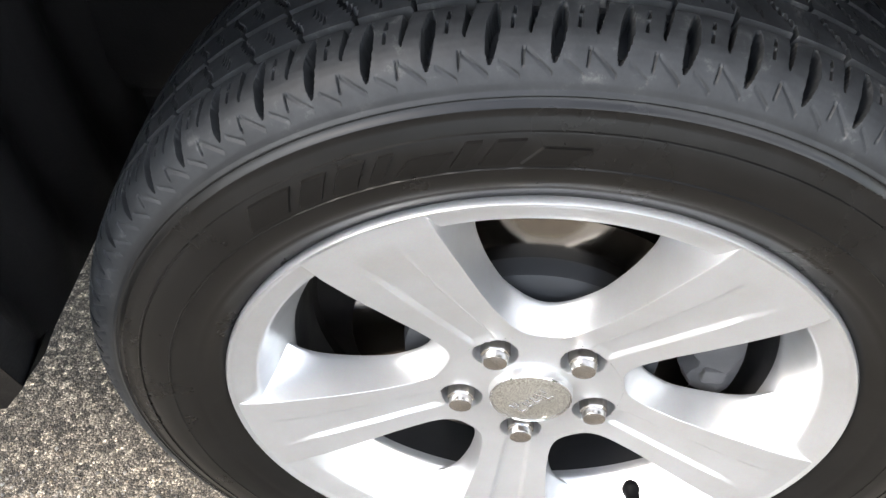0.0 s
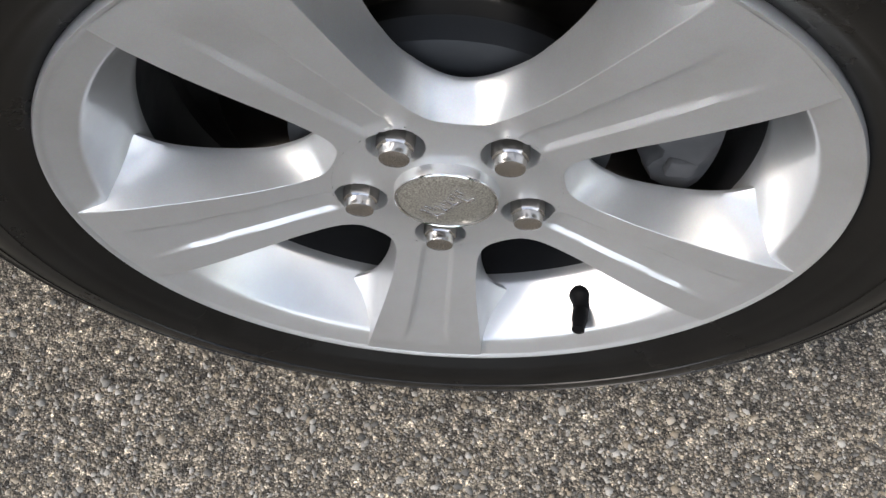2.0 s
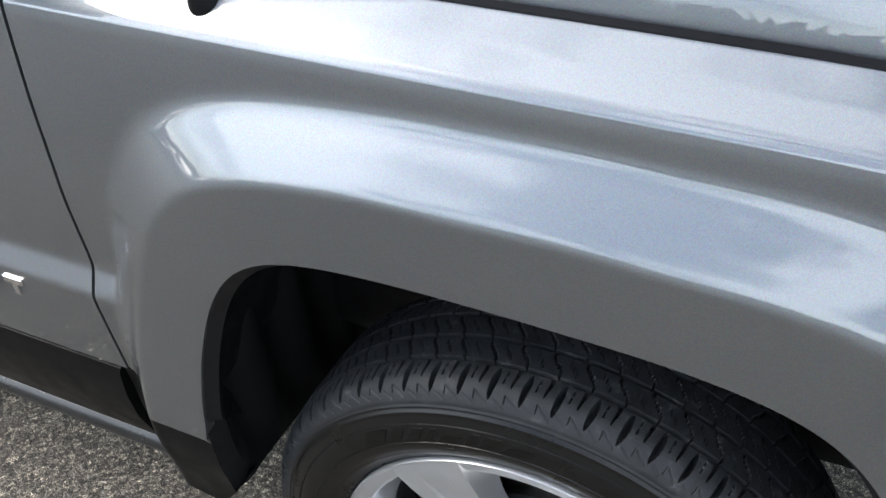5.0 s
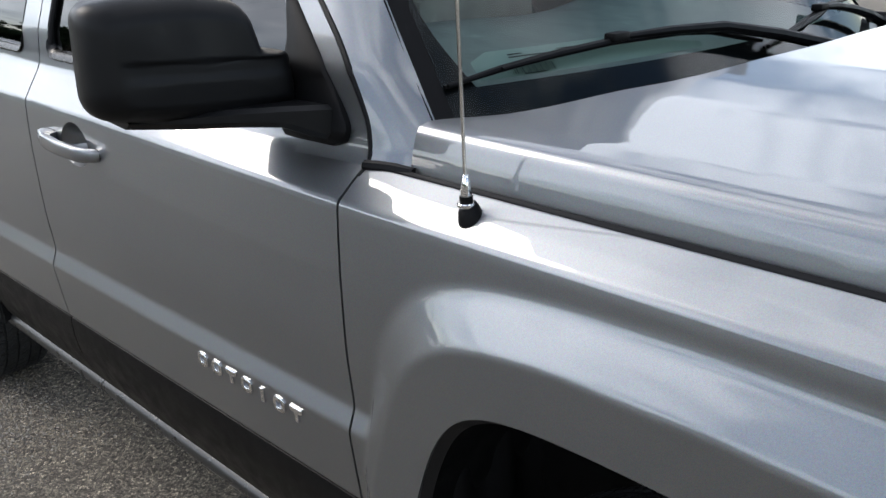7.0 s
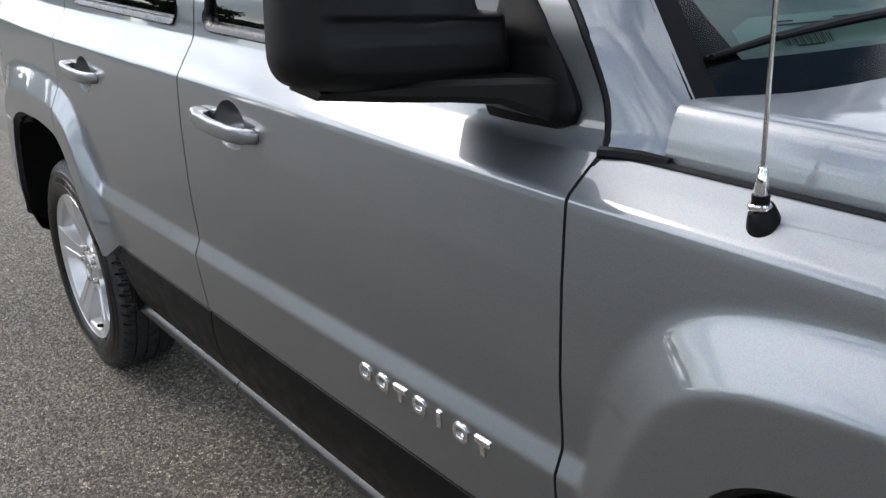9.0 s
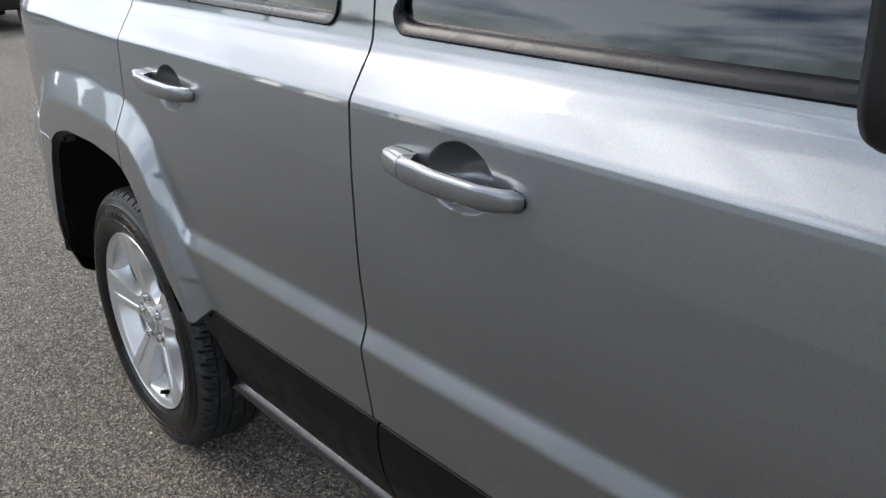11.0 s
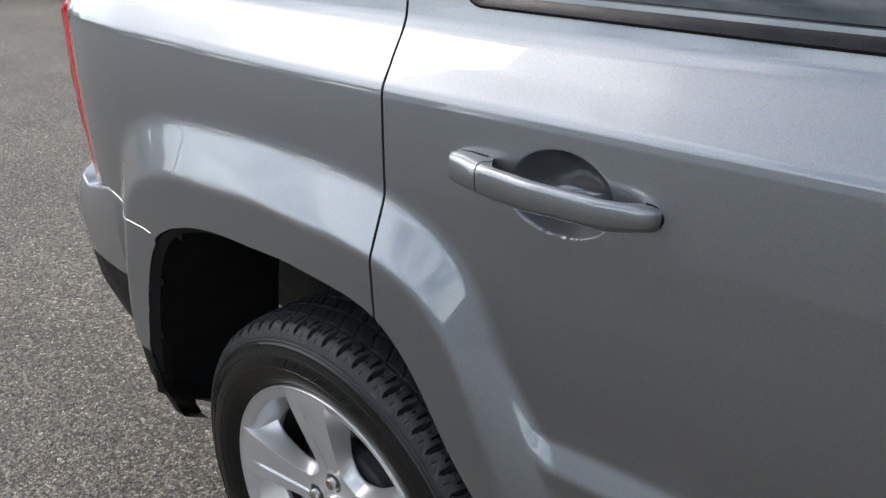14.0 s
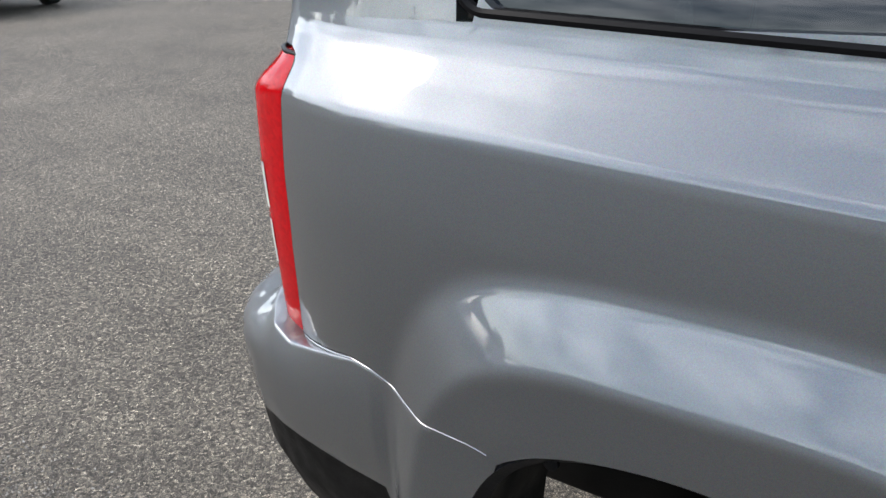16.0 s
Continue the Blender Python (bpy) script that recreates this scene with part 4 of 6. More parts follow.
def door_handle(x0, z0, side):
    """Strap handle: a fixed cap at its rear end and a bowed grip."""
    L = 0.246

    def bar(u0, u1, name, label):
        bm = bmesh.new()
        rows = []
        n = 26
        for i in range(n + 1):
            u = u0 + (u1 - u0) * (0.5 - 0.5 * math.cos(math.pi * i / n))
            x = x0 + L * u
            z = z0 - 0.012 * u
            hgt = float(np.interp(u, [0, 0.006, 0.02, 0.06, 0.12, 0.30, 0.8, 0.93, 0.97, 0.99, 1.0], [0.0075, 0.0110, 0.0140, 0.0163, 0.0170, 0.0155, 0.0138, 0.0124, 0.0110, 0.0080, 0.0030]))
            out = float(np.interp(u, [0, 0.015, 0.05, 0.2, 0.5, 0.8, 0.95, 0.985, 1.0], [0.872, 0.886, 0.8965, 0.907, 0.9115, 0.906, 0.892, 0.884, 0.8705]))
            back = out - 0.016 if 0.27 < u < 0.88 else 0.866
            if 0.20 < u <= 0.27:
                back = 0.866 + (out - 0.016 - 0.866) * (u - 0.20) / 0.07
            if 0.88 <= u < 0.95:
                back = 0.866 + (out - 0.016 - 0.866) * (0.95 - u) / 0.07
            sec = []
            for k in range(16):
                a = k * math.tau / 16
                c, s_ = math.cos(a), math.sin(a)
                cy = (out + back) / 2 + (out - back) / 2 * math.copysign(abs(c) ** 0.55, c)
                cz = z + hgt * math.copysign(abs(s_) ** 0.6 if c > 0 else min(1.0, abs(s_) * 2.6) ** 0.5, s_) + (0.002 if c > 0 else -0.001)
                sec.append((x, -side * cy, cz))
            rows.append(sec)
        vs = grid(bm, rows, close_v=True)
        bm.faces.new(vs[0])
        bm.faces.new(vs[-1])
        return part(name, bm, PAINT, None, label, angle=40)

    grip = bar(0.235, 1.0, "door_handle", "silver strap door handle")
    cap = bar(0.0, 0.228, "handle_cap", "")
    grip.parent = car
    cap.parent = grip
    for u0, u1 in ((-0.007, 0.19), (0.93, 1.006)):
        bm = bmesh.new()
        rows = []
        for i in range(13):
            u = u0 + (u1 - u0) * i / 12
            x, z = x0 + L * u, z0 - 0.012 * u + 0.0005
            h = (0.0001 if u < 0.5 else 0.0007) + float(np.interp(u, [-0.007, 0, 0.02, 0.06, 0.12, 0.30, 0.8, 0.93, 0.97, 0.99, 1.006], [0.005, 0.0090, 0.0140, 0.0163, 0.0170, 0.0155, 0.0138, 0.0124, 0.0112, 0.0085, 0.001]))
            rows.append([(x, -side * (flank(x, z + q * h) + (0.0009 if abs(q) < 1 else -0.001)), z + q * h) for q in (-1, -0.93, -0.4, 0.4, 0.93, 1)])
        grid(bm, rows)
        part("handle_gasket", bm, SEAL, grip)


for side in (1, -1):
    door_handle(-2.311, 1.000, side)
    door_handle(-1.4685, 0.9805, side)

# ---- badge on the front doors: plain chromed shapes ----
for side in (1, -1):
    for k in range(7):
        x = -0.919 + 0.0462 * k
        wd, h, bar = (0.009 if k == 4 else 0.031), 0.0130, 0.0078
        z = 0.6478 - 0.00025 * k
        y = lower(z)
        bm = bmesh.new()

        def slab(outline, hole=()):
            """A bevelled chrome piece with this outline in (x, z), and an opening through it if one is given."""
            loops = []
            for line, way in ((outline, 1), (hole, -1)):
                if not line:
                    continue
                cx, cz = sum(p[0] for p in line) / len(line), sum(p[1] for p in line) / len(line)
                for lift, ins in ((-0.001, 0.0), (0.0032, 0.0), (0.0044, 0.0013)):
                    loops.append([bm.verts.new((x + p[0] - way * math.copysign(ins, p[0] - cx), -side * (y + lift), z + p[1] - way * math.copysign(ins, p[1] - cz))) for p in line])
            rings = [loops[0:3], loops[3:6]] if hole else [loops[0:3]]
            for r in rings:
                for lo, hi in zip(r, r[1:]):
                    for i in range(len(lo)):
                        j = (i + 1) % len(lo)
                        bm.faces.new((lo[i], lo[j], hi[j], hi[i]))
            if hole:
                for i in range(len(outline)):
                    j = (i + 1) % len(outline)
                    bm.faces.new((loops[2][i], loops[2][j], loops[5][j], loops[5][i]))
            else:
                bm.faces.new(loops[2])

        def rounded_box(w, hh, c, oz=0.0):
            return [(-w + c, -hh + oz), (w - c, -hh + oz), (w, -hh + c + oz), (w, hh - c + oz), (w - c, hh + oz), (-w + c, hh + oz), (-w, hh - c + oz), (-w, -hh + c + oz)]

        if k in (0, 1, 3, 5):
            slab(rounded_box(wd / 2, h, 0.006), rounded_box(wd / 2 - bar, h - bar * 0.85, 0.0025, 0.0015 if k != 5 else 0.0))
        elif k == 4:
            slab([(-wd / 2, -h), (wd / 2, -h), (wd / 2, h), (-wd / 2, h)])
        else:
            slab([(-0.0042, -h), (0.0042, -h), (0.0042, h - bar), (wd / 2, h - bar), (wd / 2, h), (-wd / 2, h), (-wd / 2, h - bar), (-0.0042, h - bar)])
        part("badge_block", bm, CHROME, car, "chromed badge piece")

# ---- rear bumper, tail lamps ----
BUMP = [(-2.935, 0.868), (-2.97, 0.868), (-3.01, 0.868), (-3.05, 0.868), (-3.08, 0.867), (-3.10, 0.866), (-3.12, 0.865), (-3.15, 0.862), (-3.20, 0.857), (-3.25, 0.850), (-3.30, 0.842), (-3.35, 0.831), (-3.40, 0.815), (-3.44, 0.795), (-3.475, 0.768), (-3.505, 0.735), (-3.53, 0.69), (-3.55, 0.62), (-3.565, 0.50), (-3.575, 0.30), (-3.58, 0.0)]


def dense(path, step):
    out = [path[0]]
    for p, q in zip(path, path[1:]):
        n = max(1, int(math.dist(p, q) / step))
        out += [(p[0] + (q[0] - p[0]) * i / n, p[1] + (q[1] - p[1]) * i / n) for i in range(1, n + 1)]
    return out


bump_low = curve([(-3.58, 0.612), (-3.53, 0.616), (-3.40, 0.630), (-3.13, 0.634), (-3.118, 0.605), (-3.112, 0.575), (-3.05, 0.537), (-2.9, 0.535)])
bump_top = lambda x: quarter_bottom(x) - 0.0032 if x > -3.305 else float(np.interp(x, [-3.58, -3.42, -3.335, -3.305], [0.795, 0.795, 0.781, 0.771]))


def bumper(side):
    path = dense(BUMP, 0.010)
    bm, bk = bmesh.new(), bmesh.new()
    rows, low = [], []
    for i, (x, w) in enumerate(path):
        p, q = path[max(0, i - 1)], path[min(len(path) - 1, i + 1)]
        t = Vector((q[0] - p[0], q[1] - p[1])).normalized()
        nx, nw = t.y, -t.x
        if nw < 0 and nx > 0:
            nx, nw = -nx, -nw
        zt, zb = bump_top(x), bump_low(x)
        col = []
        for k in range(41):
            z = zb + (zt - zb) * k / 40
            roll = float(np.interp(x, [-3.58, -3.45, -3.345, -3.20, -3.10], [0.10, 0.070, 0.010, 0.002, 0.0]))
            f = max(0.0, (z - (zt - 0.075)) / 0.075)
            ins = -0.0025 + roll * f ** 2.4 - 0.006 * math.sin(math.pi * k / 40) * (1 if x < -3.12 else 0)
            xx, ww = x - nx * ins, w - nw * ins
            b = REAR.bulge(x, z)
            if b > 0:
                ww = max(ww, ww * (1 - b) + 0.9065 * b)
            if x > -3.06:                # start at the arch's edge
                pts = [REAR.point(2, v) for v in np.linspace(-1.6, -0.6, 120)]
                xl = float(np.interp(z, [p_[1] for p_ in pts], [p_[0] for p_ in pts]))
                xx = xl + (x - BUMP[0][0]) / (-3.06 - BUMP[0][0]) * (-3.06 - xl)
                b = REAR.bulge(xx, z)
                ww = 0.868 * (1 - b) + 0.9065 * b
            col.append((xx, -side * ww, z))
        ex, ey, ez = col[-1]
        col += [(ex - nx * 0.0012, ey + side * nw * 0.0012, ez + 0.0009), (ex - nx * 0.0030, ey + side * nw * 0.0030, ez + 0.0012), (ex - nx * 0.012, ey + side * nw * 0.012, ez + 0.0012), (ex - nx * 0.060, ey + side * nw * 0.060, ez + 0.002)]
        rows.append(col)
        x_, y_, z_ = col[0]
        sx, sy = (nx, nw)
        low.append([(x_ + 0.002, y_ + side * 0.002, z_ + 0.004), (x_ - sx * 0.004, y_ + side * nw * 0.004, z_ - 0.004), (x_ - sx * 0.012, y_ + side * nw * 0.012, z_ - 0.08), (x_ - sx * 0.04, y_ + side * nw * 0.04, z_ - 0.16), (x_ - sx * 0.09, y_ + side * nw * 0.09, z_ - 0.19)])
    grid(bm, rows)
    grid(bk, low)
    part("rear_bumper", bm, PAINT, car, "silver painted rear bumper", angle=50)
    part("bumper_valance", bk, TRIM, car, "black plastic lower rear bumper")


LAMP_X = curve([(0.76, 0.60), (0.95, 0.86), (1.094, 1.0), (1.108, 0.97), (1.143, 0.74)])
LAMP_Y = curve([(0.76, 0.60), (0.95, 0.86), (1.094, 1.0), (1.108, 1.06), (1.143, 1.42)])
LAMP_ROUND = [(0.0, 0.0), (0.010, 0.0015), (0.030, 0.0060), (0.050, 0.0125), (0.066, 0.0205), (0.078, 0.030), (0.086, 0.041), (0.092, 0.055), (0.097, 0.080), (0.101, 0.13), (0.104, 0.20)]


def lamp_point(k, z, side, lift=0.0):
    """A point on the lamp's lens: k runs from the flank round to the back."""
    xe = lamp_edge(z) - 0.004
    we = flank(xe, z) - 0.001
    dx = float(np.interp(k, range(len(LAMP_ROUND)), [q[0] for q in LAMP_ROUND]))
    dy = float(np.interp(k, range(len(LAMP_ROUND)), [q[1] for q in LAMP_ROUND]))
    return (xe - dx * LAMP_X(z) - lift * 0.7, -side * (we - dy * LAMP_Y(z) + lift * 0.7), z)


def tail_lamp(side):
    bm = bmesh.new()
    zs = list(np.linspace(0.768, 1.091, 26)) + [1.0935, 1.0965, 1.104, 1.114, 1.124, 1.133, 1.1395]
    rows = []
    for z in zs:
        x, y, _ = lamp_point(0, z, side)
        rows.append([(x + 0.001, y + side * 0.012, z)] + [lamp_point(k, z, side) for k in np.linspace(0, 10, 31)])
    vs = grid(bm, rows)
    bm.faces.new(vs[-1])
    lamp = part("tail_lamp", bm, RED_LENS, car, "red tail lamp lens", angle=28)
    for z0, z1 in ((0.946, 1.006), (0.868, 0.930)):
        bm = bmesh.new()
        grid(bm, [[lamp_point(k, z, side, 0.0012) for k in np.linspace(3.3, 6.4, 10)] for z in np.linspace(z0, z1, 6)])
        part("clear_lens", bm, CLEAR_LENS, lamp, "clear white lens in the tail lamp")
    bm = bmesh.new()
    sweep(bm, [(lamp_edge(z) + 0.0005, -side * (flank(lamp_edge(z), z) - 0.003), z) for z in np.linspace(0.768, 1.140, 30)] + [Vector(lamp_point(k, 1.1415, side)) for k in (2, 4, 6)], 0.0030, 6)
    part("lamp_seal", bm, SEAL, lamp)


def lens_material(name, color):
    m = material(name, color, 0.14, 0.0, 0.05, 0.03, 0.14)
    n = Nodes(m)
    w = n.add("ShaderNodeTexVoronoi", Scale=210.0)
    n.link(n.co, w.inputs["Vector"])
    n.link(n.mix(0.12, color, w.outputs["Color"], "OVERLAY"), n.b.inputs["Base Color"])
    n.bump(w.outputs["Distance"], 0.12, 0.0005)
    n.b.inputs["Emission Color"].default_value = (0, 0, 0, 1)
    return m


RED_LENS, CLEAR_LENS = lens_material("red_lens", (0.44, 0.003, 0.006)), lens_material("clear_lens", (0.62, 0.55, 0.52))
def bumper_edge(side):
    bm = bmesh.new()
    xs = np.linspace(-3.296, -2.945, 90)
    sweep(bm, [(x, -side * (flank(x, quarter_bottom(x)) - 0.0004), quarter_bottom(x) - 0.0016) for x in xs], 0.0014, 6)
    part("bumper_edge", bm, PAINT, car, "bright upper edge of the rear bumper")


for side in (1, -1):
    bumper(side)
    bumper_edge(side)
    tail_lamp(side)

# ---- upper body: frames, glass, roof ----


def glass_material(name, tint, ior=1.52):
    """Thin glass: tinted see-through, with gloss by Fresnel."""
    m = bpy.data.materials.new(name)
    m.use_nodes = True
    t = m.node_tree
    t.nodes.clear()
    out, mix = t.nodes.new("ShaderNodeOutputMaterial"), t.nodes.new("ShaderNodeMixShader")
    clear, gloss, fres = t.nodes.new("ShaderNodeBsdfTransparent"), t.nodes.new("ShaderNodeBsdfGlossy"), t.nodes.new("ShaderNodeFresnel")
    clear.inputs["Color"].default_value = (*tint, 1)
    gloss.inputs["Roughness"].default_value = 0.01
    fres.inputs["IOR"].default_value = ior
    t.links.new(fres.outputs[0], mix.inputs[0])
    t.links.new(clear.outputs[0], mix.inputs[1])
    t.links.new(gloss.outputs[0], mix.inputs[2])
    t.links.new(mix.outputs[0], out.inputs["Surface"])
    return m


GLASS = glass_material("tinted_glass", (0.035, 0.04, 0.045), 1.75)
CLEAR_GLASS = glass_material("windshield_glass", (0.74, 0.84, 0.82), 1.34)
ROOF_Z = 1.56


def frame_post(name, x_low, x_high, za, zb, mat=None, side=1, hem=0.02, proud=0.0):
    """An upright piece of window frame, between two leaning edges given at the heights za and zb."""
    bm = bmesh.new()
    rows = []
    n = 40
    for i in range(n + 1):
        z = za + (zb - za) * i / n
        u = i / n
        a, b = x_low[0] + (x_low[1] - x_low[0]) * u, x_high[0] + (x_high[1] - x_high[0]) * u
        row = [(a, -side * (flank(a, z) - hem), z)]
        for k in range(7):
            x = a + (b - a) * k / 6
            row.append((x, -side * (flank(x, z) + proud), z))
        row.append((b, -side * (flank(b, z) - hem), z))
        rows.append(row)
    grid(bm, rows)
    return part(name, bm, mat or PAINT, car, "", angle=50)




spread = lambda u: 0.5 - 0.5 * math.cos(math.pi * u)


def window(x0, x1, bottom, side, parent_name, moulding):
    """A side window: black belt moulding, pane, and a rubber channel."""
    bm = bmesh.new()
    rows = []
    n = 46
    for i in range(n + 1):
        x = x0 + (x1 - x0) * spread(i / n)
        zb = bottom(x)
        rows.append([(x, -side * (flank(x, z) - 0.012), z) for z in np.linspace(zb - 0.004, ROOF_Z - 0.05, 14)])
    grid(bm, rows)
    pane = part("window_pane", bm, GLASS, car, "dark tinted window glass reflecting sky and trees", angle=60)
    bm = bmesh.new()
    pts = [(x0 + (x1 - x0) * spread(i / n), bottom(x0 + (x1 - x0) * spread(i / n))) for i in range(n + 1)]
    if moulding:
        rows = []
        for x, z in pts:
            w = flank(x, z)
            rows.append([(x, -side * (w - 0.014), z - 0.002), (x, -side * (w + 0.0035), z - 0.001), (x, -side * (w + 0.0045), z + 0.002), (x, -side * (w + 0.001), z + 0.010), (x, -side * (w - 0.006), z + 0.016), (x, -side * (w - 0.014), z + 0.018)])
        vs = grid(bm, rows)
        bm.faces.new(vs[0])
        bm.faces.new(vs[-1])
        part("belt_moulding", bm, BELT_STRIP, car, "black rubber belt moulding under the window")
    else:
        sweep(bm, [(x, -side * (flank(x, z) - 0.004), z) for x, z in pts], 0.006, 8)
        part("window_seal", bm, SEAL, car, "black rubber window seal")
    for x in (x0, x1):
        bm = bmesh.new()
        sweep(bm, [(x, -side * (flank(x, z) - 0.006), z) for z in np.linspace(bottom(x) - 0.002, ROOF_Z - 0.05, 10)], 0.007, 8)
        part("window_channel", bm, SEAL, car, "black rubber window channel")


win_front = rounded(curve([(-1.515, 1.1275), (-1.15, 1.116), (-0.62, 1.098)]), -1.515, -0.62, 0.026, 0.01)
win_rear = rounded(curve([(-2.34, 1.1545), (-2.0, 1.141), (-1.648, 1.129)]), -2.34, -1.648, 0.030, 0.030)


def lean(z):
    """Leading edge of the front door's frame."""
    return float(np.interp(z, [1.05, 1.095, 1.123, 1.14, 1.164, 1.19, 1.209, 1.242, 1.277, 1.55], [-0.508, -0.514, -0.527, -0.538, -0.551, -0.574, -0.592, -0.628, -0.666, -0.95]))


lean_soft = eased(lean, 1.0, 1.6, 0.06)
for side in (1, -1):
    window(-1.515, -0.70, win_front, side, "front", True)
    window(-2.34, -1.648, win_rear, side, "rear", True)
    window(-3.015, -2.488, win_quart, side, "quarter", False)
    frame_post("door_frame", (-1.5605, -1.5605), (-1.514, -1.514), 1.137, ROOF_Z, side=side)
    frame_post("door_frame", (-1.649, -1.649), (-1.5655, -1.5655), 1.137, ROOF_Z, side=side)
    frame_post("door_frame", (-2.4185, -2.4185), (-2.338, -2.338), 1.172, ROOF_Z, side=side)
    frame_post("quarter_frame", (-2.490, -2.490), (-2.4225, -2.4225), 1.184, ROOF_Z, side=side)
    frame_post("quarter_frame", (-3.262, -3.204), (-3.013, -3.013), 1.184, ROOF_Z, side=side)
    bm = bmesh.new()
    rows = []
    for z in np.linspace(1.050, ROOF_Z, 44):
        a, b = float(np.interp(z, [1.05, 1.20, 1.26, 1.56], [-0.66, -0.70, -0.724, -1.03])), lean_soft(z) - 0.0045
        rows.append([(a, -side * (flank(a, z) - 0.03), z)] + [(a + (b - a) * k / 8, -side * flank(a + (b - a) * k / 8, z), z) for k in range(9)] + [(b + 0.001, -side * (flank(b, z) - 0.003), z), (b + 0.001, -side * (flank(b, z) - 0.03), z)])
    grid(bm, rows)
    part("door_frame", bm, PAINT, car, "", angle=50)
    bm = bmesh.new()
    sweep(bm, [(-0.509, -side * (flank(-0.51, 1.035) - 0.010), 1.035), (-0.508, -side * (flank(-0.51, 1.047) - 0.009), 1.047)] + [(lean_soft(z), -side * (flank(lean_soft(z), z) - 0.0045), z) for z in np.linspace(1.058, ROOF_Z - 0.02, 48)], 0.0066, 8)
    part("door_seal", bm, SEAL, car, "black rubber seal along the windshield pillar")

# ---- hood, windshield, cowl ----
hood_gap = lambda x: shoulder(x) + 0.0435


def hood_back(y):
    return float(np.interp(abs(y), [0, 0.154, 0.283, 0.443, 0.50, 0.567, 0.65, 0.70, 0.735, 0.762, 0.80], [-0.186, -0.192, -0.205, -0.232, -0.254, -0.290, -0.328, -0.357, -0.393, -0.434, -0.440]))


hood_line = eased(hood_back, 0.3, 0.85, 0.05)
hood_rear = lambda y: hood_line(abs(y)) if abs(y) > 0.06 else hood_back(y)


def hood():
    bm = bmesh.new()
    rows = []
    for i in range(61):
        u = i / 60
        row = []
        for k in range(-72, 73):
            v = k / 72
            sgn = 1 if v >= 0 else -1
            s = 1 - abs(v)                       # 0 at the edge, 1 on the middle line
            xf = 0.86 - 0.16 * (1 - s) ** 2
            edge_y = 0.800
            y = edge_y - float(np.interp(s, [0, 0.04, 0.10, 0.14, 0.18, 0.26, 1], [0, 0.005, 0.012, 0.018, 0.030, 0.07, 0.80]))
            xr = hood_rear(y)
            x = xr + (xf - xr) * u
            drop = 0.10 * smooth((x - 0.45) / 0.45) ** 1.5
            rise = float(np.interp(s, [0, 0.04, 0.10, 0.14, 0.18, 0.26, 0.29, 0.341, 0.392, 0.442, 0.544, 0.696, 1], [0.001, 0.026, 0.0485, 0.0560, 0.0605, 0.0665, 0.0695, 0.0755, 0.0820, 0.0885, 0.0985, 0.1075, 0.1135])) * float(np.interp(x, [-0.44, 0.3, 0.9], [1.0, 0.85, 0.6]))
            row.append((x, sgn * y, hood_gap(min(x, 0.6)) + rise - drop))
        rows.append(row)
    vs = grid(bm, rows)
    rear_edge = [v.co.copy() for v in vs[0]]
    for line in (vs[0], vs[-1], [r[0] for r in vs], [r[-1] for r in vs]):
        low = [bm.verts.new(v.co + Vector((0, 0, -0.018))) for v in line]
        for a, b, c, e in zip(line, line[1:], low[1:], low):
            bm.faces.new((a, b, c, e))
    part("hood", bm, PAINT, car, "silver hood with raised edges", angle=40)
    bm = bmesh.new()
    sweep(bm, [v + Vector((-0.006, 0, -0.007)) for v in rear_edge[24:-24]], 0.0055, 8)
    part("cowl_seal", bm, SEAL, car, "black rubber seal along the hood's rear edge")
    for sgn in (1, -1):
        bm = bmesh.new()
        sweep(bm, [(x, -sgn * 0.8075, hood_gap(x) - 0.0065) for x in np.linspace(-0.50, 0.82, 30)], 0.0088, 8)
        part("hood_seal", bm, SEAL, car, "black rubber strip along the hood")


hood()


def ws(y, z, lift=0.0):
    """Windshield surface."""
    return (-0.445 + 0.13 * (1 - (y / 0.75) ** 2) - 0.84 * (z - 1.108) + lift, y, z)


def panel(name, mat, label, f, us, vs):
    bm = bmesh.new()
    grid(bm, [[f(u, v) for v in vs] for u in us])
    return part(name, bm, mat, car, label, angle=60)


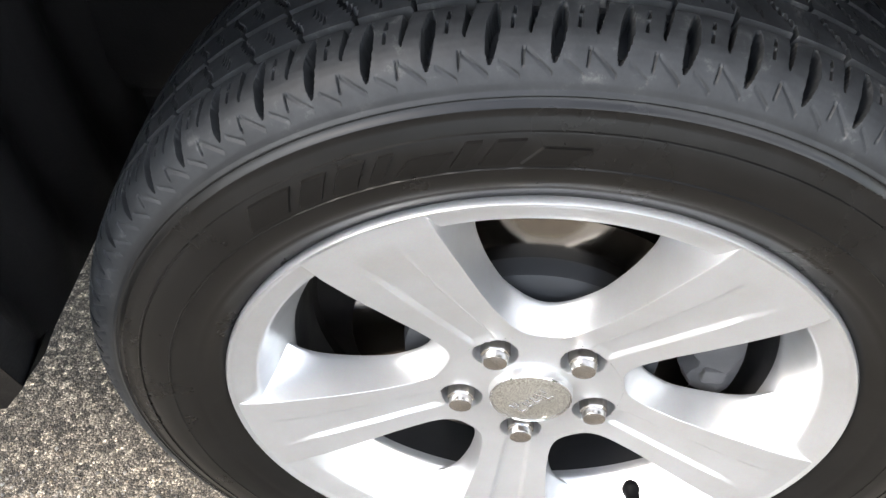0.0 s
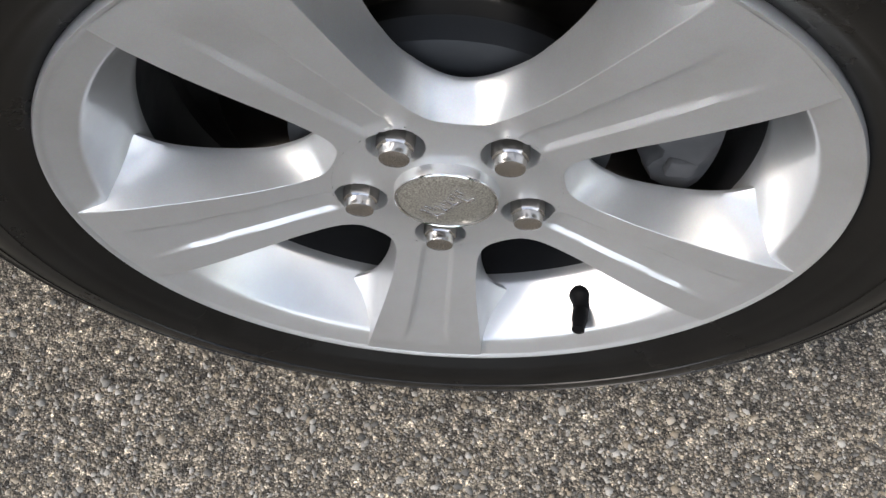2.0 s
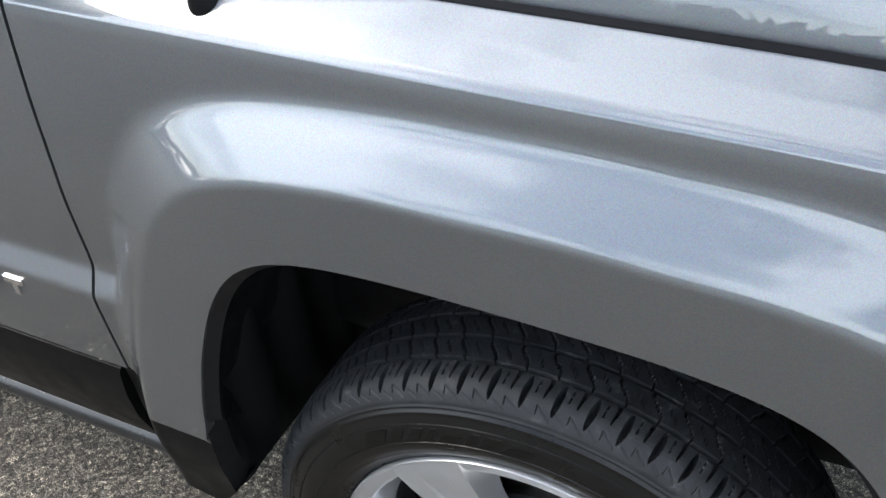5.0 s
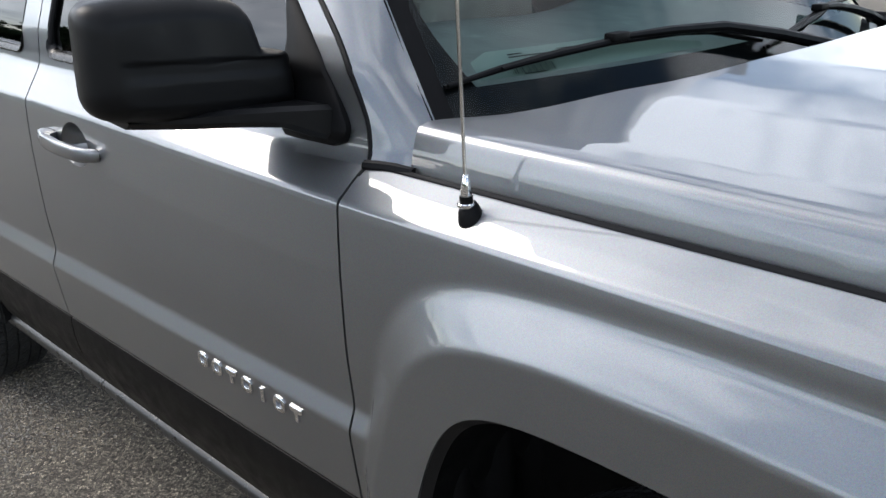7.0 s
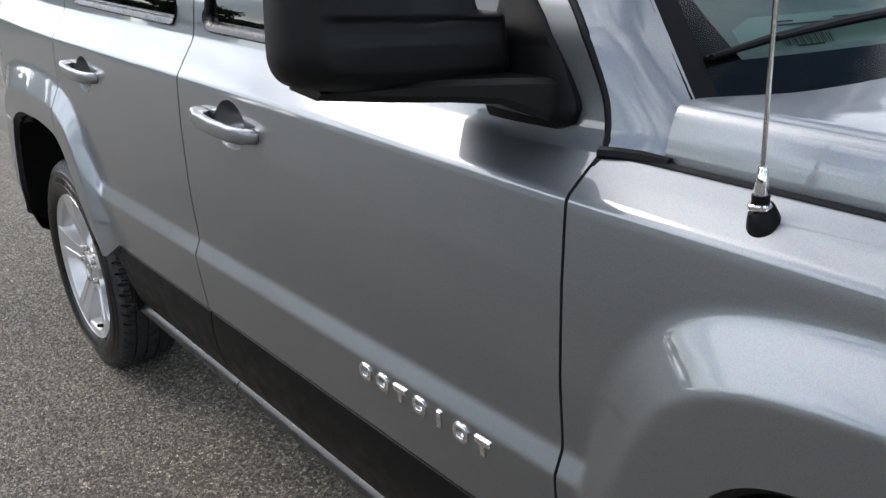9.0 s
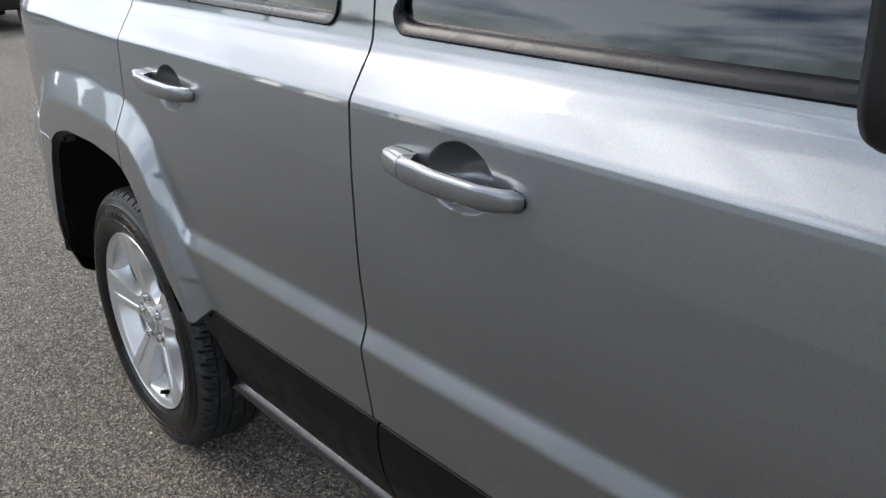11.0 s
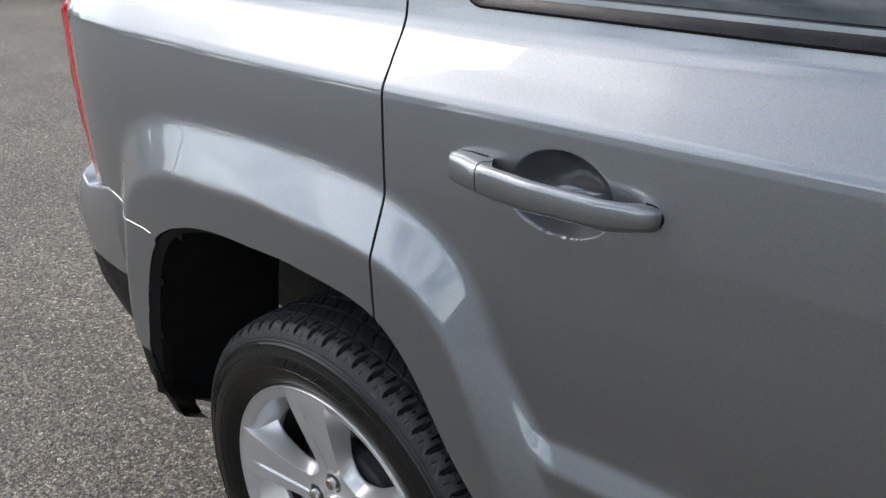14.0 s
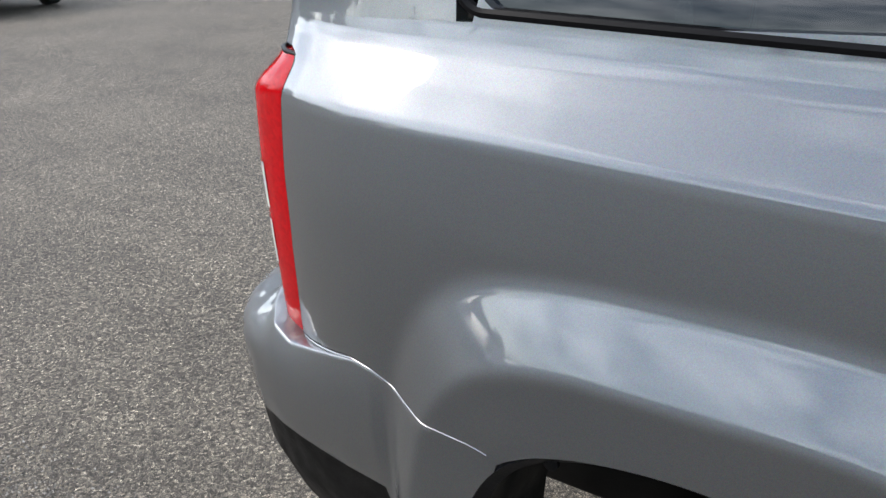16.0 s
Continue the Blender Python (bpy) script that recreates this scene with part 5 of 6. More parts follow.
WS_TOP = 1.53
ws_half = lambda z: 0.745 - 0.20 * (z - 1.10)
panel("windshield", CLEAR_GLASS, "clear windshield reflecting a cloudy sky", lambda u, v: ws(u * ws_half(v), v), np.linspace(-1, 1, 41), np.linspace(1.075, WS_TOP, 25))
for sgn in (1, -1):
    panel("windshield_trim", TRIM, "black windshield edge trim", lambda u, v: ws(sgn * (ws_half(v) - 0.02 + 0.03 * u), v, 0.004 - 0.003 * u), np.linspace(0, 1, 5), np.linspace(1.09, WS_TOP, 20))
    panel("windshield_border", SEAL, "black ceramic border of the windshield", lambda u, v: ws(sgn * (ws_half(v) - 0.10 * (1 - u) * (0.35 + 0.65 * smooth((1.25 - v) / 0.2)) - 0.012 * u), v, -0.004), np.linspace(0, 1, 7), np.linspace(1.09, WS_TOP, 20))

    bm = bmesh.new()
    sweep(bm, [(-0.512, -sgn * 0.816, 1.050), (-0.490, -sgn * 0.812, 1.051), (-0.462, -sgn * 0.807, 1.0515), (-0.430, -sgn * 0.803, 1.051)], [0.008, 0.0085, 0.008, 0.006], 8)
    part("pillar_seal", bm, SEAL, car, "black rubber seal under the windshield pillar")

    def pillar(u, v, sgn=sgn):
        x0 = lean_soft(v) + 0.0045
        a = Vector((x0, -sgn * flank(x0, v), v))
        q = ws(sgn * -1 * (ws_half(v) + 0.006), v, 0.002)
        b = Vector(q)
        p = a.lerp(b, u)
        p.y += -sgn * 0.008 * math.sin(u * math.pi)
        p.x += 0.005 * math.sin(u * math.pi)
        return p
    panel("a_pillar", PAINT, "silver windshield pillar", pillar, np.linspace(0, 1, 13), np.linspace(1.050, ROOF_Z, 40))
panel("cowl", TRIM, "black plastic cowl below the windshield", lambda u, v: (lambda p: (p[0] + 0.02 + (hood_rear(u) + 0.03 - p[0] - 0.02) * v, p[1], 1.085 - 0.03 * v + 0.012 * math.sin(u * 3)))(ws(u, 1.085)), np.linspace(-0.76, 0.76, 50), np.linspace(0, 1, 8))
panel("windshield_band", SEAL, "black ceramic band along the windshield's foot", lambda u, v: ws(u, 1.07 + v * 0.068, -0.004), np.linspace(-0.735, 0.735, 40), np.linspace(0, 1, 5))


def wiper(path, arm_path):
    """Wiper: a slim frame over its rubber lip, a bridge in the middle, and the arm that carries it."""
    bm = bmesh.new()
    base = [Vector(ws(y, z, 0.014)) for y, z in path]
    sweep(bm, base, [0.0035] + [0.0052] * (len(base) - 2) + [0.0035], 8)
    blade = part("wiper", bm, TRIM, car, "black windshield wiper blade")
    bm = bmesh.new()
    sweep(bm, [Vector(ws(y, z - 0.002, 0.005)) for y, z in path], 0.0028, 6)
    part("wiper_rubber", bm, SEAL, blade)
    bm = bmesh.new()
    mid = path[1:-1]
    sweep(bm, [Vector(ws(y, z + 0.001, 0.022 + 0.004 * math.sin(math.pi * i / (len(mid) - 1)))) for i, (y, z) in enumerate(mid)], [0.003] + [0.0056] * (len(mid) - 2) + [0.003], 8)
    part("wiper_bridge", bm, TRIM, blade)
    bm = bmesh.new()
    sweep(bm, [Vector(ws(y, z, 0.030 + 0.004 * i)) for i, (y, z) in enumerate(arm_path)], [0.005, 0.0075, 0.009, 0.0105, 0.012], 8)
    part("wiper_arm", bm, TRIM, blade)
    bm = bmesh.new()
    y, z = arm_path[0]
    box(bm, (-0.011, -0.020, -0.006), (0.011, 0.020, 0.008), 0.003, Matrix.Translation(ws(y, z, 0.028)))
    part("wiper_clip", bm, TRIM, blade)


wiper([(-0.714, 1.146), (-0.630, 1.158), (-0.530, 1.168), (-0.426, 1.174), (-0.276, 1.173), (-0.184, 1.166), (-0.058, 1.139)], [(-0.414, 1.180), (-0.306, 1.180), (-0.175, 1.174), (-0.034, 1.148), (0.127, 1.112)])
wiper([(-0.05, 1.128), (0.05, 1.140), (0.20, 1.155), (0.36, 1.165), (0.52, 1.160)], [(0.24, 1.168), (0.32, 1.164), (0.42, 1.150), (0.52, 1.130), (0.60, 1.105)])

# roof, hatch, nose, floor: the closed shell round the cabin


def roof_point(u, v):
    x = -0.80 + (-3.24 + 0.80) * u
    w = 0.655 + 0.02
    s = abs(v)
    return (x, v * w * (1 - 0.0 * s), ROOF_Z - 0.004 + 0.075 * (1 - s ** 4) * min(1, smooth(u / 0.2) * 0.6 + 0.4))


panel("roof", PAINT, "silver roof", roof_point, np.linspace(0, 1, 30), np.linspace(-1, 1, 25))
panel("windshield_header", PAINT, "", lambda u, v: Vector(ws(u * ws_half(WS_TOP), WS_TOP)).lerp(Vector(roof_point(0, u)), v), np.linspace(-1, 1, 25), np.linspace(0, 1, 5))
for sgn in (1, -1):
    panel("roof_rail", PAINT, "silver frame above the side windows", lambda u, v: (-0.80 + (-3.27 + 0.80) * u, -sgn * (flank(-1.5, ROOF_Z - 0.07 + 0.07 * v) + 0.003), ROOF_Z - 0.07 + 0.07 * v), np.linspace(0, 1, 20), np.linspace(0, 1, 5))
panel("tailgate", PAINT, "silver tailgate", lambda u, v: (-3.435 - 0.02 * math.cos(u * 1.5) + 0.07 * smooth((v - 1.06) / 0.1) + (0.20 * smooth((v - 1.15) / 0.42)), u * float(np.interp(v, [0.70, 1.05, 1.12, 1.56], [0.70, 0.70, 0.68, 0.63])), v), np.linspace(-1, 1, 25), np.linspace(0.70, 1.58, 30))
panel("rear_window", GLASS, "dark tinted rear window", lambda u, v: (-3.385 - 0.02 * math.cos(u * 1.5) + (0.20 * smooth((v - 1.15) / 0.42)), u * 0.56, v), np.linspace(-1, 1, 13), np.linspace(1.19, 1.50, 12))
panel("nose", PAINT, "plain silver front end", lambda u, v: (0.96 - 0.16 * u ** 2 - 0.05 * ((v - 0.62) / 0.35) ** 2, u * 0.82, v), np.linspace(-1, 1, 25), np.linspace(0.30, 0.955, 16))
for sgn in (1, -1):
    panel("pillar_corner", PAINT, "silver rear corner of the body", lambda u, v: (lambda xa: (xa + (-3.365 + 0.20 * smooth((v - 1.15) / 0.42) - xa) * u, -sgn * ((flank(xa, max(v, 1.145)) - 0.001 - 0.025 * smooth((1.149 - v) / 0.008)) * (1 - u) + u * float(np.interp(v, [1.05, 1.12, 1.56], [0.70, 0.68, 0.63])) + 0.02 * math.sin(u * math.pi)), v))(-3.262 + (v - 1.145) * 0.14), np.linspace(0, 1, 9), [1.08, 1.12, 1.142, 1.145, 1.148] + list(np.linspace(1.16, ROOF_Z, 20)))

bm = bmesh.new()
box(bm, (-2.74, -0.52, 0.395), (0.80, 0.52, 0.46), 0.02)
part("underbody", bm, LINER, car, "black underbody")
bm = bmesh.new()
box(bm, (-2.17, -0.79, 0.325), (-0.56, 0.79, 0.44), 0.02)
part("floor_pan", bm, LINER, car, "black floor pan")
for sgn in (1, -1):
    bm = bmesh.new()
    box(bm, (-2.10, -sgn * 0.80 - 0.01, 0.42), (-0.56, -sgn * 0.80 + 0.01, 1.03), 0.005)
    part("inner_panel", bm, LINER, car, "black inner door panel")
    bm = bmesh.new()
    box(bm, (-0.585, -sgn * 0.815 - 0.02, 0.40), (-0.475, -sgn * 0.815 + 0.02, 1.0), 0.005)
    part("hinge_pillar", bm, LINER, car, "black hinge pillar")
    bm = bmesh.new()
    box(bm, (-3.25, -sgn * 0.78 - 0.02, 0.86), (-2.10, -sgn * 0.78 + 0.02, 1.03), 0.005)
    part("inner_panel", bm, LINER, car, "black inner quarter panel")
    bm = bmesh.new()
    box(bm, (-0.44, -sgn * 0.78 - 0.02, 0.86), (0.80, -sgn * 0.78 + 0.02, 0.99), 0.005)
    part("inner_panel", bm, LINER, car, "black inner fender")
    for cx in (0.0, -WHEELBASE):
        bm = bmesh.new()
        box(bm, (cx - (0.50 if cx == 0 else 0.66), -sgn * 0.53 - 0.03, 0.40 if cx == 0 else 0.455), (cx + 0.42, -sgn * 0.53 + 0.03, 0.95), 0.01)
        part("wheelhouse_wall", bm, LINER, car, "black inner wheelhouse wall")
    bm = bmesh.new()
    box(bm, (-0.52, -sgn * 0.53 - 0.025, 0.24), (0.10, -sgn * 0.53 + 0.025, 0.42), 0.01)
    part("splash_shield", bm, LINER, car, "black splash shield behind the wheel")
bm = bmesh.new()
box(bm, (-0.46, -0.60, 0.42), (0.80, 0.60, 0.99), 0.05)
part("engine_block", bm, LINER, car, "dark engine bay")

# flaps between the wheels and the sills
for sgn in (1, -1):
    bm = bmesh.new()
    rows = []
    for k in range(25):
        v = k / 24
        x0 = -0.3725 - 0.014 * smooth(v / 0.2)
        zb = 0.392 - 0.026 * smooth(v / 0.16)
        col = []
        for z in np.linspace(zb, 0.66, 12):
            edge = flank(-0.371, max(z, 0.505)) - 0.003 - 0.022 * smooth((0.5 - z) / 0.16)
            dx = 0.010 * math.sin(v * 22.0) * smooth(v / 0.1) * smooth((z - zb) / 0.05)
            col.append((x0 + dx - 0.03 * max(0.0, z - 0.52), -sgn * (edge - 0.34 * v), z))
        rows.append(col)
    rows = [[(x - 0.012, y, z) for x, y, z in [r[0]]] + r for r in rows]
    grid(bm, rows)
    bm.faces.ensure_lookup_table()
    part("mud_flap", bm, LINER, car, "black plastic liner foot behind the front wheel")
    bm = bmesh.new()
    rows = []
    for k in range(15):
        v = k / 14
        zb = 0.33 + 0.02 * v
        rows.append([(-2.185 - 0.03 * smooth(v / 0.3) - 0.03 * ((z - zb) / 0.3 - 0.5), -sgn * (0.842 - 0.32 * v), z) for z in np.linspace(zb, 0.64, 9)])
    grid(bm, rows)
    part("mud_flap", bm, LINER, car, "black plastic flap beside the wheel")

# cabin
DASH = plastic_material("dashboard_plastic", (0.34, 0.37, 0.355), 0.6, 600.0, 0.0004)
CLOTH = plastic_material("seat_cloth", (0.46, 0.43, 0.39), 0.85, 500.0, 0.001)
panel("dashboard", DASH, "grey dashboard with a hooded instrument pod", lambda u, v: (-0.36 - 0.62 * v, u, 1.075 + 0.075 * math.sin(v * 1.9) + 0.045 * math.exp(-((u - 0.36) / 0.2) ** 2) * smooth((v - 0.3) / 0.5) + 0.02 * math.exp(-((u + 0.30) / 0.28) ** 2) * smooth((v - 0.5) / 0.4) - 0.30 * max(0.0, v - 0.9)), np.linspace(-0.73, 0.73, 50), np.linspace(0, 1, 30))
for y in (-0.36, 0.36):
    for part_name, lo, hi in (("seat_back", (-1.52, y - 0.25, 0.62), (-1.36, y + 0.25, 1.18)), ("headrest", (-1.50, y - 0.13, 1.20), (-1.40, y + 0.13, 1.40)), ("seat_cushion", (-1.45, y - 0.25, 0.50), (-0.98, y + 0.25, 0.68))):
        bm = bmesh.new()
        box(bm, lo, hi, 0.04)
        part(part_name, bm, CLOTH, car, "pale grey cloth " + part_name.replace("_", " "))
bm = bmesh.new()
box(bm, (-2.55, -0.62, 0.60), (-2.38, 0.62, 1.20), 0.05)
part("rear_seat_back", bm, CLOTH, car, "pale grey cloth rear seat")
bm = bmesh.new()
ring = [(-0.93 + 0.07 * math.cos(a), 0.36 + 0.185 * math.sin(a), 1.02 + 0.17 * math.cos(a)) for a in np.linspace(0, math.tau, 40)]
sweep(bm, ring, 0.015, 8, caps=False)
part("steering_wheel", bm, TRIM, car, "black steering wheel")
# paper slip lying behind the windshield, its print as plain bars
PAPER = material("paper", (0.30, 0.36, 0.33), 0.8)
INK = material("ink", (0.03, 0.03, 0.03), 0.7)


def on_slip(y, z, lift):
    return ws(y, z, lift - 0.014)


bm = bmesh.new()
rows = []
for y in np.linspace(-0.645, -0.19, 16):
    top = float(np.interp(y, [-0.645, -0.62, -0.40, -0.19], [1.166, 1.177, 1.177, 1.150]))
    rows.append([on_slip(y, z, 0) for z in np.linspace(1.1425, top, 4)])
grid(bm, rows)
slip = part("paper_slip", bm, PAPER, car, "pale paper slip behind the windshield")
bm = bmesh.new()
for i in range(22):
    y = -0.592 + 0.0035 * i
    wd = 0.0008 + 0.0012 * ((i * 7) % 3) / 2
    grid(bm, [[on_slip(q, z, 0.003) for z in (1.1455, 1.1560)] for q in (y, y + wd)])
for y0, y1, z in ((-0.575, -0.535, 1.1440), (-0.585, -0.560, 1.1700), (-0.585, -0.515, 1.1665), (-0.50, -0.47, 1.1700)):
    grid(bm, [[on_slip(q, z + dz, 0.003) for dz in (0, 0.0016)] for q in (y0, y1)])
part("barcode_print", bm, INK, slip, "dark printed bars")

# ---- door mirrors ----


MIRROR_LINE = [(-1.094, 1.276, 0.024), (-1.030, 1.2845, 0.03), (-0.950, 1.2825, 0.03), (-0.872, 1.266, 0.030), (-0.854, 1.199, 0.008), (-0.806, 1.192, 0.014), (-0.803, 1.112, 0.012), (-0.900, 1.1015, 0.02), (-1.000, 1.119, 0.03), (-1.102, 1.138, 0.036)]


def filleted(line, count):
    """A closed outline with its corners rounded by a radius each, as so many even steps."""
    out = []
    n = len(line)
    for i, (y, z, r) in enumerate(line):
        p, a, b = Vector((y, z)), Vector(line[i - 1][:2]), Vector(line[(i + 1) % n][:2])
        da, db = (a - p), (b - p)
        r = min(r, da.length * 0.45, db.length * 0.45)
        s0, s1 = p + da.normalized() * r, p + db.normalized() * r
        out += [tuple((1 - t) ** 2 * s0 + 2 * t * (1 - t) * p + t * t * s1) for t in np.linspace(0, 1, 8)]
    out = np.array(out + out[:1])
    d = np.concatenate([[0], np.cumsum(np.hypot(*np.diff(out, axis=0).T))])
    w = np.linspace(0, d[-1], count, endpoint=False)
    return [(float(np.interp(v, d, out[:, 0])), float(np.interp(v, d, out[:, 1]))) for v in w]


def mirror(side):
    """Door mirror: stepped housing on an arm, with its sail on the door."""
    bm = bmesh.new()
    line = filleted(MIRROR_LINE, 132)
    cy, cz = -0.955, 1.188
    rows = []
    # rings from the rear rim to the nose: x, and how far the ring is drawn in
    rings = [(-0.790, 0.010), (-0.789, 0.004), (-0.782, 0.001), (-0.755, 0.0), (-0.715, 0.0), (-0.690, 0.001)] + [(-0.690 + 0.046 * math.sin(t), 0.001 + 0.034 * (1 - math.cos(t))) for t in np.linspace(0.15, 1.5, 12)]
    rings += [(-0.6441 + 0.004 * (1 - f), 0.035 + (0.083 - 0.035) * (1 - f)) for f in np.linspace(0.95, 0.02, 16)]
    for x, ins in rings:
        row = []
        for y, z in line:
            ky = max(0.02, 1 - ins / 0.148) if ins < 0.036 else max(0.02, (0.084 - ins) / 0.048 * (1 - 0.036 / 0.148))
            kz = max(0.02, 1 - ins / 0.088)
            if ins >= 0.036:
                kz = max(0.02, (0.084 - ins) / 0.048 * (1 - 0.036 / 0.088))
            yy, zz = cy + (y - cy) * ky, cz + (z - cz) * kz
            tilt = -0.075 * (yy + 0.95)                   # the lines on the front fall towards the car
            band = smooth((1.199 + tilt - zz) / 0.005) * (1 - smooth((1.183 + tilt - zz) / 0.014))
            foot = smooth((1.141 + tilt - zz) / 0.004)
            front = smooth((x + 0.690) / 0.035) * smooth((yy + 1.072) / 0.03)
            yy += 0.040 * smooth((-0.690 - x) / 0.11) * max(0.0, (-0.84 - yy) / 0.25)
            row.append((x + 0.020 * (yy + 0.84) - front * (0.0034 * band + 0.0028 * foot), side * yy, zz))
        rows.append(row)
    vs = grid(bm, rows, close_v=True)
    bm.faces.new(vs[-1])
    bm.faces.new(vs[0])
    cap = part("door_mirror", bm, SHELL, car, "black plastic door mirror housing", angle=50)
    bm = bmesh.new()
    grid(bm, [[(-0.7935, side * y, z) for z in np.linspace(1.145, 1.265, 4)] for y in np.linspace(-1.030, -0.87, 4)])
    part("mirror_glass", bm, CHROME, cap, "mirror glass")
    bm = bmesh.new()
    rows = []
    for y, z0, z1, x0, x1 in ((-1.045, 1.116, 1.130, -0.77, -0.70), (-0.98, 1.110, 1.132, -0.78, -0.655), (-0.92, 1.105, 1.130, -0.77, -0.628), (-0.87, 1.099, 1.128, -0.74, -0.602), (-0.835, 1.082, 1.126, -0.71, -0.583), (-0.80, 1.070, 1.122, -0.69, -0.575)):
        rows.append([(x0, side * y, z0 + 0.006), (x0, side * y, z1), (x1 - 0.01, side * y, z1), (x1, side * y, z1 - 0.006), (x1, side * y, z0 + 0.008), (x1 - 0.012, side * y, z0)])
    vs = grid(bm, rows, close_v=True)
    bm.faces.new(vs[0])
    bm.faces.new(vs[-1])
    part("mirror_arm", bm, SHELL, cap, angle=30)
    bm = bmesh.new()
    rows = []
    for z in np.linspace(1.066, 1.264, 24):
        xf = float(np.interp(z, [1.066, 1.075, 1.095, 1.128, 1.183, 1.219, 1.264], [-0.578, -0.556, -0.550, -0.572, -0.617, -0.655, -0.702]))
        xb = float(np.interp(z, [1.066, 1.11, 1.13, 1.20, 1.264], [-0.70, -0.70, -0.692, -0.700, -0.722]))
        w = flank(xf, z)
        o = float(np.interp(z, [1.066, 1.08, 1.12, 1.15, 1.3], [0.003, 0.014, 0.012, 0.006, 0.004]))
        rows.append([(xb, -side * (w - 0.02), z), (xb, -side * (w + o - 0.002), z), (xb + 0.004, -side * (w + o), z), (xf - 0.006, -side * (w + o), z), (xf, -side * (w + o - 0.004), z), (xf, -side * (w - 0.02), z)])
    vs = grid(bm, rows)
    bm.faces.new(vs[0])
    bm.faces.new(vs[-1])
    part("mirror_sail", bm, TRIM, cap, "black triangular mirror base on the door")


for side in (1, -1):
    mirror(side)

# ---- antenna ----
bm = bmesh.new()
A0 = Vector((-0.301, -0.838, 1.016))
sweep(bm, [A0 + Vector((0.004, 0.0, -0.008)), A0 + Vector((0.0035, 0, 0.002)), A0 + Vector((0.002, -0.001, 0.013)), A0 + Vector((0, -0.002, 0.022)), A0 + Vector((-0.001, -0.003, 0.0245))], [0.0172, 0.0168, 0.0150, 0.0125, 0.0112], 24)
foot = part("antenna", bm, TRIM, car, "whip antenna with black rubber foot")
A1 = Vector((-0.302, -0.842, 1.039))
for name, prof, mat, lab in (("antenna_collar", [(0.0108, 0.0), (0.0116, 0.001), (0.0116, 0.0045), (0.0104, 0.0058)], CHROME, "chromed antenna collar"),
                             ("antenna_neck", [(0.0080, 0.0050), (0.0080, 0.0135)], TRIM, ""),
                             ("antenna_cone", [(0.0066, 0.0130), (0.0068, 0.0175), (0.0056, 0.0270), (0.0040, 0.0375), (0.0030, 0.0385)], CHROME, "chromed tapered antenna socket")):
    bm = bmesh.new()
    sweep(bm, [A1 + Vector((0, 0, z)) for _, z in prof], [r for r, _ in prof], 20)
    part(name, bm, mat, foot, lab)
bm = bmesh.new()
sweep(bm, [A1 + Vector((-0.0008 - 0.009 * i / 6, -0.0005 * i, 0.036 + 0.12 * i)) for i in range(7)], [0.0022] * 6 + [0.0016], 8)
part("antenna_rod", bm, STEEL, foot, "thin steel antenna rod")

# ---- brakes ----
ROTOR = material("rotor_steel", (0.30, 0.27, 0.235), 0.14, 1.0)
HAT = plastic_material("rotor_hat", (0.030, 0.032, 0.035), 0.5, 300.0, 0.0004, 0.3)
CALIPER = plastic_material("caliper_iron", (0.060, 0.060, 0.062), 0.55, 140.0, 0.0012, 0.35)
for cx in (0.0, -WHEELBASE):
    for sgn in (1, -1):
        for name, prof, mat, lab in (("brake_rotor", [(0.150, 0.000), (0.150, -0.018), (0.098, -0.018), (0.096, -0.022)], STEEL if cx < 0 else ROTOR, "polished steel brake rotor"),
                                     ("rotor_hat", [(0.106, -0.018), (0.104, -0.034), (0.098, -0.0375), (0.092, -0.038), (0.03, -0.038)], HAT, "grey rotor hat"),
                                     ("dust_shield", [(0.188, 0.006), (0.185, 0.014), (0.02, 0.016)], DARK_METAL, "dark brake dust shield")):
            bm = bmesh.new()
            lathe(bm, prof, 72)
            ob = part(name, bm, mat, car, lab)
            ob.matrix_basis = pose(cx, -sgn * 0.7615, AXLE_Z, 0, 0, 0 if sgn > 0 else 180)
        bm = bmesh.new()
        rows = []
        for k in range(19):                      # cast bridge over the rotor's edge, with a lobed outline
            t = radians(-26 + 52 * k / 18)
            lobe = 0.004 * math.cos(k * 1.4)
            sec = [(0.128 + lobe, -0.022), (0.134 + lobe, -0.034), (0.158, -0.037 - lobe), (0.172, -0.030), (0.178, -0.012), (0.178, 0.012), (0.128, 0.012)]
            rows.append([(r * math.cos(t), y, r * math.sin(t)) for r, y in sec])
        vs = grid(bm, rows, close_v=True)
        bm.faces.new(vs[0])
        bm.faces.new(vs[-1])
        for t in (-17, 15):
            box(bm, (0.140, -0.041, -0.009), (0.160, -0.030, 0.009), 0.004, Matrix.Rotation(radians(-t), 4, "Y"))
        ob = part("brake_caliper", bm, CALIPER, car, "grey brake caliper")
        ob.matrix_basis = pose(cx, -sgn * 0.7615, AXLE_Z, 0, -14 if cx == 0 else 150, 0 if sgn > 0 else 180)

# ---- other parked cars ----
DARK_GLASS = material("parked_glass", (0.01, 0.012, 0.014), 0.05)
LAMP_LENS = material("lamp_lens", (0.6, 0.6, 0.6), 0.15)


